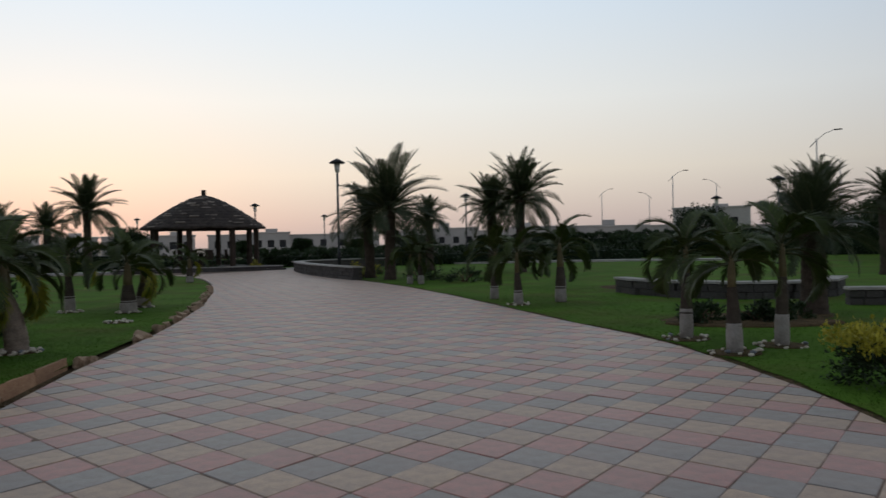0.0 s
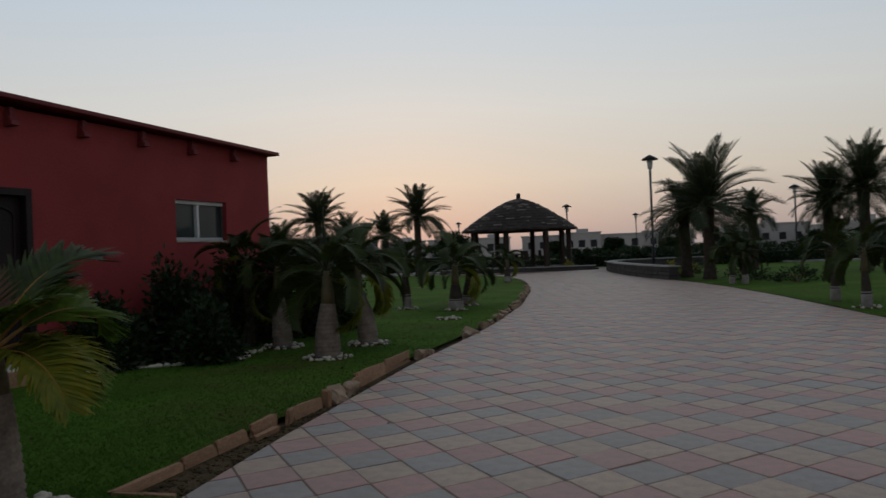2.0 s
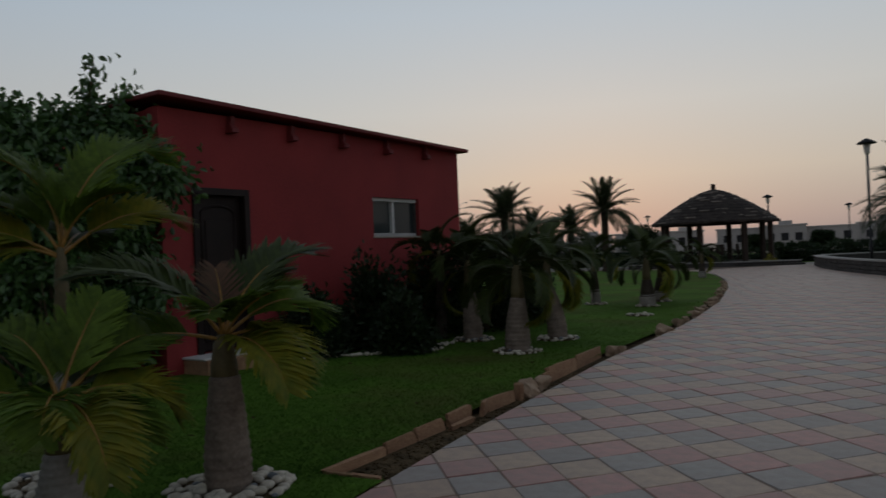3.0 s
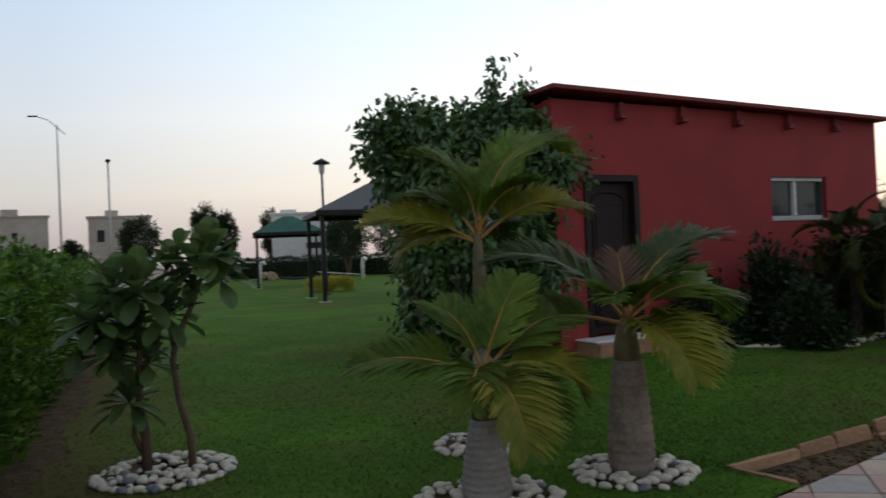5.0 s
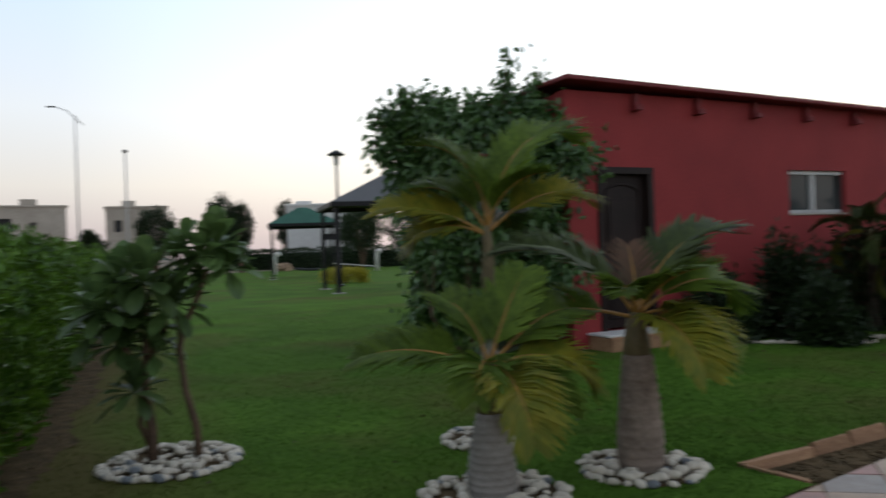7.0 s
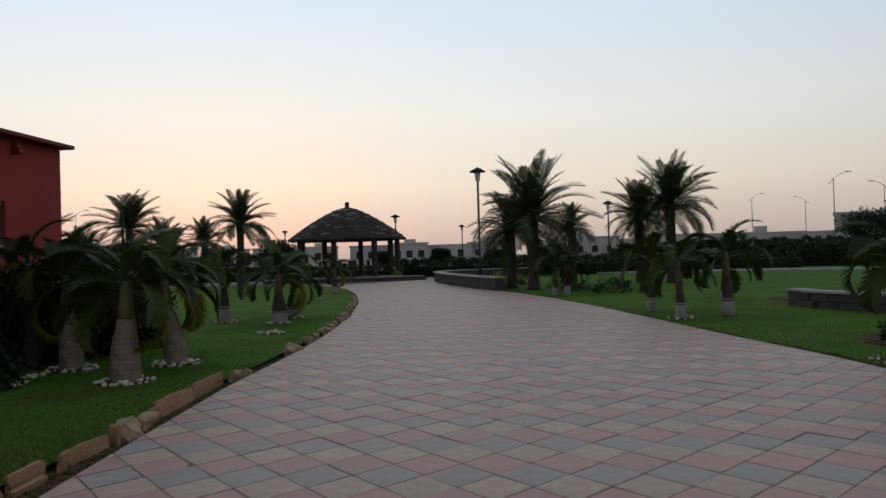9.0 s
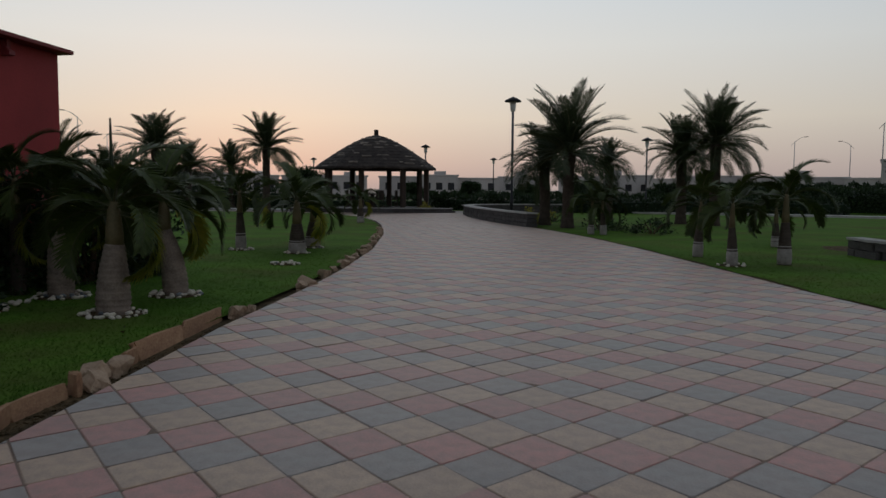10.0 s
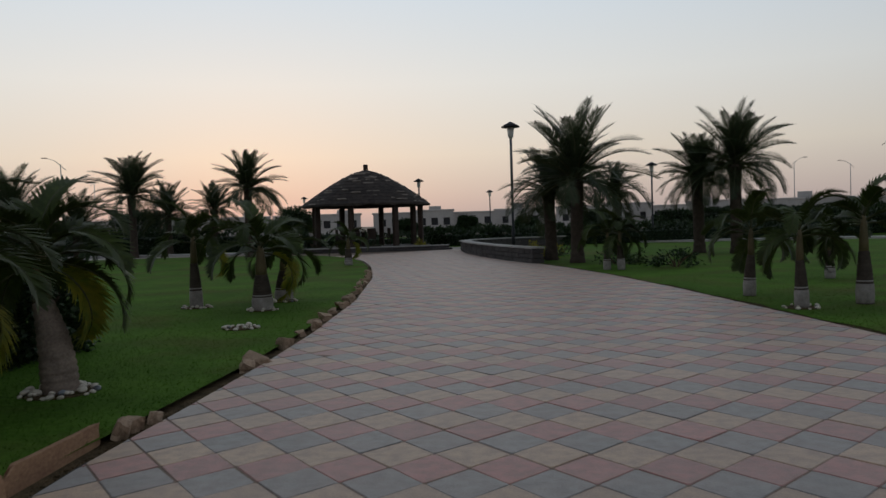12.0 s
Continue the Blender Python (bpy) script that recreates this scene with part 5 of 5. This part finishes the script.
# ---- broad-leaved shrub in its pebble ring ----
def rosette_shrub():
    ob = thing("plumeria", pose(-5.26, 1.46, 0), "young broad-leaved shrub with two bare brown stems", "shrub")
    side = Vector((0.41, 0.91, 0))
    r = np.random.default_rng(8)
    # heads of leaves: sideways, up, leaf length, how many
    heads = ((-0.15, 0.54, 0.21, 22), (-0.36, 1.06, 0.26, 28), (-0.10, 1.22, 0.27, 30), (-0.14, 0.92, 0.26, 26), (-0.44, 0.92, 0.23, 20), (0.05, 1.34, 0.22, 20), (0.12, 1.44, 0.20, 10), (0.31, 1.42, 0.27, 34), (0.36, 1.28, 0.24, 22), (-0.24, 1.24, 0.24, 22), (0.03, 1.06, 0.25, 22), (-0.28, 0.82, 0.24, 18), (-0.08, 0.76, 0.22, 16), (-0.22, 1.00, 0.25, 20), (0.22, 1.36, 0.24, 18))
    def p(u, z, w=0.0):
        return side * u + Vector((-0.91 * w, 0.41 * w, z))
    left = Geo().tube([p(-0.11, -0.02), p(-0.11, 0.22), p(-0.14, 0.48), p(-0.13, 0.72), p(-0.12, 1.1)], [0.036, 0.032, 0.027, 0.022, 0.014], 8)
    left.tube([p(-0.12, 0.12), p(-0.18, 0.26), p(-0.16, 0.46)], [0.02, 0.017, 0.012], 7)
    left.tube([p(-0.14, 0.50), p(-0.24, 0.72), p(-0.36, 0.98)], [0.022, 0.018, 0.013], 7)
    left.tube([p(-0.13, 0.66), p(-0.02, 0.82), p(0.04, 1.2)], [0.02, 0.016, 0.012], 7)
    part("stem", left.mesh("stem", "wood", True), ob, "smooth brown branching stem")
    slim = Geo().tube([p(0.17, -0.02), p(0.16, 0.22), p(0.10, 0.46), p(0.07, 0.72), p(0.10, 0.86), p(0.20, 1.06), p(0.29, 1.30)], [0.027, 0.025, 0.022, 0.021, 0.022, 0.017, 0.013], 8)
    slim.tube([p(0.08, 0.80), p(0.05, 1.0), p(0.09, 1.32)], [0.017, 0.014, 0.010], 7)
    part("stem", slim.mesh("stem", "wood", True), ob, "thin crooked brown stem")
    for u, z, size, count in heads:
        ln = size * 1.12
        g, c = Geo(), p(u + r.normal(0, 0.02), z - 0.06, r.normal(0, 0.07))
        for k in range(count):
            a, e = k * 2.39996 + r.normal(0, 0.15), radians(80 - 105 * (k / (count - 1)) ** 0.9 + r.normal(0, 6))
            d = Vector((math.cos(a) * math.cos(e), math.sin(a) * math.cos(e), math.sin(e)))
            w = d.cross(Vector((0, 0, 1))).normalized()
            up = w.cross(d)
            l, q = ln * r.uniform(0.75, 1.12), 0.185 * ln * r.uniform(0.85, 1.2)
            sag = 0.10 + 0.22 * k / count
            v = []
            for t, b in ((0.02, 0.10), (0.22, 0.22), (0.45, 0.62), (0.68, 0.98), (0.86, 0.90), (0.96, 0.52), (1.0, 0.12)):
                m = c + d * (l * t) + Vector((0, 0, -sag * l * t * t))
                v += [m - w * q * b + up * q * b * 0.35, m, m + w * q * b + up * q * b * 0.35]
            g.add(v, [(i * 3 + j, i * 3 + j + 1, i * 3 + j + 4, i * 3 + j + 3) for i in range(6) for j in range(2)])
        part("leaf_rosette", g.mesh("leaf_rosette", "plum", True), ob, "rosette of long glossy leaves")
    return ob


rosette_shrub()


# ---- far houses, hedges and trees ----
def house(name, x, y, turn, w, d, h, mat, windows, label, tower=None, group=""):
    ob = thing(name, pose(x, y, 0, 0, 0, turn), label, "house", group)
    part("wall", wall_with_holes(w, h, 0.3, windows, mat), ob)
    g = Geo().box(w / 2, d / 2 + 0.31, h / 2, w, d, h)
    part("body", g.mesh("body", mat), ob)
    part("parapet", Geo().box(w / 2, d / 2 + 0.15, h + 0.12, w + 0.3, d + 0.5, 0.24, 0.03).mesh("parapet", mat), ob)
    if tower:
        part("stair_tower", Geo().box(tower[0], d / 2, h + tower[2] / 2 + 0.2, tower[1], tower[1], tower[2], 0.04).mesh("stair_tower", mat), ob)
    for a, b, c, e in windows:
        part("window", Geo().box((a + b) / 2, 0.28, (c + e) / 2, b - a, 0.04, e - c).mesh("window", "void"), ob)
    return ob


house("block_house", -88.0, 8.2, 83, 7.6, 8, 7.0, "concrete", [(1.2, 2.6, 4.2, 5.9), (4.3, 4.8, 4.9, 5.5)], "unfinished bare concrete house with a stair tower", (4.2, 1.6, 0.9), "unfinished houses far off")
house("block_house", -82.5, 18.5, 76, 5.9, 7, 6.6, "concrete", [(0.8, 1.5, 4.2, 5.4), (2.9, 3.5, 4.2, 5.4), (1.2, 3.2, 1.6, 2.2)], "unfinished bare concrete house with dark window holes", (2.2, 1.3, 0.8), "unfinished houses far off")
house("white_house", -68.0, 31.5, 63, 7.0, 7, 5.9, "white", [(3.2, 6.2, 2.6, 3.2), (3.4, 6.0, 0.9, 1.8)], "white two-storey house beyond the lawn", (1.6, 1.6, 0.5))
rr = np.random.default_rng(40)
for k in range(30):
    a = radians(-30 + k * 3.3 + rr.uniform(-0.8, 0.8))
    dist = rr.uniform(104, 122)
    w, h = rr.uniform(5.2, 8.2), rr.uniform(2.4, 3.2)
    h += 0.25
    wins = [(w * q, w * q + 0.9, 1.2, 2.2) for q in (0.15, 0.45, 0.75)]
    house("villa", dist * math.sin(a) - w / 2 * math.cos(a), dist * math.cos(a) + w / 2 * math.sin(a), -math.degrees(a), w, 7, h, "house", wins, "pale flat-roofed villa along the far road", (rr.uniform(1.5, w - 1.5), 1.7, rr.uniform(0.5, 0.9)) if k % 2 else None, "far row of villas")
house("villa", 51, 92, -30, 9.5, 9, 5.0, "house", [(1.5, 2.5, 2.6, 3.8), (4.5, 5.5, 2.6, 3.8), (7, 8, 2.6, 3.8)], "larger pale flat-roofed building behind the trees", (6, 2, 0.5), "far row of villas")

for i, (x0, y0, x1, y1, w, h) in enumerate(((-30, 49, -9, 52, 2.0, 1.1), (-1, 50, 24, 53, 2.2, 0.8), (24, 52, 46, 34, 3.0, 1.3), (-40, 40, -14, 52, 2.5, 1.2), (2.5, 46, 22, 44, 1.2, 0.8), (20, 62, 60, 40, 3.0, 1.6), (-9, 54, 0, 56, 2.0, 0.6))):
    hedge("hedge", x0, y0, x1, y1, w, h, 60, 0.28, "bush", 70 + i, "dark evergreen hedge at the park's edge")


def round_tree(x, y, h, r, seed, label="small dark evergreen tree"):
    return shrub(x, y, r, r, h, 5200, 0.23, "bush", seed, label, "tree", h * 0.28, "far trees round the park")


for i, (x, y, h, r) in enumerate(((-56.5, 20.9, 6.0, 1.1), (-58, 22.9, 5.4, 0.9), (-62, 17.5, 5.5, 1.5), (-64, 13.2, 3.6, 1.1), (-75, 34.8, 7.1, 1.2), (-73, 36.0, 6.0, 1.1), (-54, 31.5, 5.0, 1.9), (-62, 36, 5.6, 2.1), (-60, 40, 5.0, 2.3), (16, 57, 1.8, 1.5), (22, 58, 1.9, 1.7), (30, 50, 3.6, 2.0), (34, 45, 4.0, 2.2), (38, 40, 4.2, 2.4), (-22, 60, 2.9, 1.8), (-28, 56, 3.0, 2.0), (2, 66, 1.9, 0.9), (-3, 70, 1.8, 0.9), (7, 68, 1.7, 1.0), (28, 30, 3.0, 1.8), (32, 33, 3.2, 2.0), (25, 24, 2.6, 1.6), (-11, 62, 2.8, 1.6), (12, 66, 1.9, 1.6))):
    round_tree(x, y, h, r, 100 + i)
hedge("hedge", -70, 26, -44, 42, 1.5, 1.6, 60, 0.25, "bush", 95, "dark clipped hedge closing the far lawn")
for i, (x, y, rx, h, mt) in enumerate(((3.4, 30.6, 0.75, 0.6, "yellowleaf"), (4.3, 33, 0.9, 0.7, "bush"), (6.2, 10.4, 0.35, 0.35, "bush"), (6.9, 10.0, 0.35, 0.3, "bush"), (7.5, 10.2, 0.35, 0.3, "bush"), (6.0, 24.5, 0.8, 0.45, "bush"), (4.9, 26.5, 0.8, 0.7, "bush"), (-3.6, 43.6, 0.5, 0.5, "bush"), (-6.5, 43.9, 0.6, 0.6, "bush"), (-1.2, 44.2, 0.45, 0.55, "yellowleaf"))):
    shrub(x, y, rx, rx, h, 700, 0.10, mt, 140 + i, "low rounded shrub in a planting bed", "bush")
for i, pts in enumerate((((8, 46.6), (20, 41.2), (24, 38)), ((-40, 50), (-18.9, 46.8), (-11.6, 45.1), (-6, 44.2)))):
    g = Geo()
    for (xa, ya), (xb, yb) in zip(pts, pts[1:]):
        g.box((xa + xb) / 2, (ya + yb) / 2, 0.0, math.hypot(xb - xa, yb - ya), 1.4, 0.2, 0.0, pose(0, 0, 0, 0, 0, math.degrees(math.atan2(yb - ya, xb - xa))))
    structure("pavement", g.mesh("pavement", "coping"), "pale cross path at the lawn's far edge", "pavement")


bedding = thing("flower_bed", pose(6.9, 10.15, 0, 0, 0, -20), "low brown flower bed in the lawn", "flower bed")
part("soil_mound", Geo().tube([(0, 0, -0.02), (0, 0, 0.03), (0, 0, 0.06)], [0.62, 0.6, 0.35], 28).mesh("soil_mound", "soil", True), bedding, at=Matrix.Diagonal((2.1, 1, 1, 1)))
# ---- soil under the hedge, bare patches, grass ----
bed = Geo()
u, nrm_ = Vector((-0.963, 0.270, 0)), Vector((0.270, 0.963, 0))
rr = np.random.default_rng(12)
pts_in, pts_out = [], []
for k in range(280):
    p = Vector((-2.2, -0.60, 0.006)) + u * (k * 0.1)
    pts_in.append(p - nrm_ * 0.4)
    pts_out.append(p + nrm_ * (0.46 + 0.20 * noise.noise(Vector((k * 0.05, 3.0, 0))) + 0.10 * noise.noise(Vector((k * 0.19, 8.0, 0))) + rr.uniform(-0.03, 0.03)))
bed.add(pts_in + pts_out, [(k, k + 280, k + 281, k + 1) for k in range(279)])
structure("soil", bed.mesh("soil", "soil"), "bare brown soil along the hedge's foot", "soil")


def soil_bed(x, y, rx, ry, seed):
    """A bare planting bed with a ragged edge."""
    ring = []
    for k in range(40):
        a = k * math.tau / 40
        q = 1 + 0.18 * noise.noise(Vector((math.cos(a) * 1.7, math.sin(a) * 1.7, seed)))
        ring.append((x + rx * q * math.cos(a), y + ry * q * math.sin(a), 0.007))
    structure("soil_bed", Geo().add([(x, y, 0.03)] + ring, [(0, k + 1, (k + 1) % 40 + 1) for k in range(40)]).mesh("soil_bed", "soil"), "bare brown planting bed in the lawn", "soil")


soil_bed(7.4, 10.9, 1.5, 0.75, 1.0)
soil_bed(9.2, 18.7, 0.8, 1.2, 2.0)


def grass(count, seed):
    """Blades thinning out with distance from where the lawn is passed."""
    r = np.random.default_rng(seed)
    rad, az = 2.0 * (18 / 2.0) ** r.uniform(0, 1, count), np.radians(r.uniform(-105, 62, count))
    p = np.stack([-0.3 + rad * np.sin(az), rad * np.cos(az)], 1)
    far = r.uniform(0, 1, count) < 0.3
    p[far, 1] += 4.5
    inset = np.interp(p[:, 1], [3.5, 4.2, 6, 9, 12, 20, 30], [0.5, 0.48, 0.3, 0.2, 0.16, 0.15, 0.1])
    inset[p[:, 1] < 3.9] = 0.0
    west = p[:, 0] < np.interp(p[:, 1], [q[0] for q in LEFT], [q[1] for q in LEFT]) - inset
    east = p[:, 0] > np.interp(p[:, 1], [q[0] for q in RIGHT], [q[1] for q in RIGHT]) + 0.03
    clear = (p[:, 1] + 0.60 - (p[:, 0] + 2.2) * -0.2804) > 0.05 + 0.9 * r.uniform(0, 1, count)
    for x, y, q in ((-3.38, 2.54, 0.36), (-4.28, 3.31, 0.33), (-3.18, 3.48, 0.34), (-5.26, 1.46, 0.41)):
        clear &= np.hypot(p[:, 0] - x, p[:, 1] - y) > q
    p = p[(west & clear) | east]
    n = len(p)
    a, h, w = r.uniform(0, 6.28, n), r.uniform(0.012, 0.028, n), r.uniform(0.002, 0.004, n)
    lean = r.normal(0, 0.022, (n, 2))
    v = np.zeros((n, 3, 3))
    v[:, 0, :2], v[:, 1, :2] = p - np.stack([np.cos(a) * w, np.sin(a) * w], 1), p + np.stack([np.cos(a) * w, np.sin(a) * w], 1)
    v[:, 2, :2], v[:, 2, 2] = p + lean, h
    return tagged(new("grass", fast_mesh("grass", v.reshape(-1, 3), np.arange(n * 3).reshape(-1, 3), "blade")), "short blades of green lawn grass", "grass", "", "stuff")


grass(420000, 6)
rr = np.random.default_rng(19)
spots = np.stack([rr.uniform(-8, -2.7, 70), rr.uniform(0.6, 9.5, 70), np.full(70, 0.03)], 1)
flat = np.stack([rr.normal(0, 1, 70), rr.normal(0, 1, 70), np.zeros(70)], 1)
lv, lf = leaf_cloud(spots, flat, 0.06, 0.028, rr, 0.0)
lv[:, 2] = np.clip(lv[:, 2], 0.022, 0.05)
tagged(new("fallen_leaf", fast_mesh("fallen_leaf", lv, lf, "litter")), "dry brown fallen leaves lying on the lawn", "leaves", "", "stuff")


# ---- pavers, last of all: laid on the diagonal in rows of one colour ----
TA, TB, T0 = np.array((0.243, 0.220)), np.array((-0.187, 0.270)), np.array((0.61, 4.48))
GAP, TINTS = 0.005, ("blue", "pink", "cream")


def paver():
    """One paver round its own centre, its top edges worn."""
    a, b = Vector((*TA, 0)), Vector((*TB, 0))
    def ring(k, z, c=0.07):
        pts = ((-1, -1 + c), (-1 + c, -1), (1 - c, -1), (1, -1 + c), (1, 1 - c), (1 - c, 1), (-1 + c, 1), (-1, 1 - c))
        return [a * (i * k / 2) + b * (j * k / 2) + Vector((0, 0, z)) for i, j in pts]
    k = 1 - GAP / 0.328
    v = ring(k, -0.03) + ring(k, -0.0035) + ring(k - 0.03, 0.0, 0.1)
    f = [(r * 8 + i, r * 8 + (i + 1) % 8, r * 8 + 8 + (i + 1) % 8, r * 8 + 8 + i) for r in range(2) for i in range(8)] + [tuple(range(16, 24))]
    return v, f


PV, PF = paver()
shared = {c: Geo().add(PV, PF).mesh("paver", c) for c in TINTS}
paving = structure("paving", None, "diagonal rows of pink, grey-blue and cream pavers", "paving")
rest = {c: Geo() for c in TINTS}


def cut_paver(c, key):
    """A paver at the path's edge, sawn off along it."""
    left = c[0] < 1.0
    table = LEFT if left else RIGHT
    e0, e1 = edge_x(table, c[1] - 0.25), edge_x(table, c[1] + 0.25)
    p0, d = np.array((e0, c[1] - 0.25)), np.array((e1 - e0, 0.5))
    inside = (lambda q: d[0] * (q[1] - p0[1]) - d[1] * (q[0] - p0[0])) if not left else (lambda q: -(d[0] * (q[1] - p0[1]) - d[1] * (q[0] - p0[0])))
    k = 1 - GAP / 0.328 - 0.03
    poly, out = [c + TA * (a * k) + TB * (b * k) for a, b in ((-0.5, -0.5), (0.5, -0.5), (0.5, 0.5), (-0.5, 0.5))], []
    for a, b in zip(poly, poly[1:] + poly[:1]):
        ia, ib = inside(a), inside(b)
        if ia >= 0:
            out.append(a)
        if ia * ib < 0:
            out.append(a + (b - a) * (ia / (ia - ib)))
    if len(out) > 2:
        n = len(out)
        rest[key].add([(*q, 0.0) for q in out] + [(*q, -0.03) for q in out], [tuple(range(n))] + [(m, m + n, (m + 1) % n + n, (m + 1) % n) for m in range(n)])


near, rng = [], np.random.default_rng(5)
for i in range(-80, 90):
    for j in range(-80, 90):
        c = T0 + TA * i + TB * j
        if not (-11.8 < c[1] < 43.6) or not (edge_x(LEFT, c[1]) - 0.24 < c[0] < edge_x(RIGHT, c[1]) + 0.24):
            continue
        key = TINTS[(i + j) % 3]
        if c[0] < edge_x(LEFT, c[1]) + 0.27 or c[0] > edge_x(RIGHT, c[1]) - 0.27:
            cut_paver(c, key)
            continue
        z = float(rng.normal(0, 0.0009))
        m = Matrix.Translation((c[0] + float(rng.normal(0, 0.0028)), c[1] + float(rng.normal(0, 0.0028)), z)) @ Euler((float(rng.normal(0, 0.005)), float(rng.normal(0, 0.005)), float(rng.normal(0, 0.009)))).to_matrix().to_4x4()
        if 3.4 < c[1] < 8.2 and len(near) < 310:
            near.append((key, m))
        else:
            rest[key].add([m @ p for p in PV], PF)
for key in TINTS:
    tagged(part("pavers", rest[key].mesh("pavers", key), paving), kind="stuff")
for key, m in near:
    part("paver", shared[key], paving, at=m)
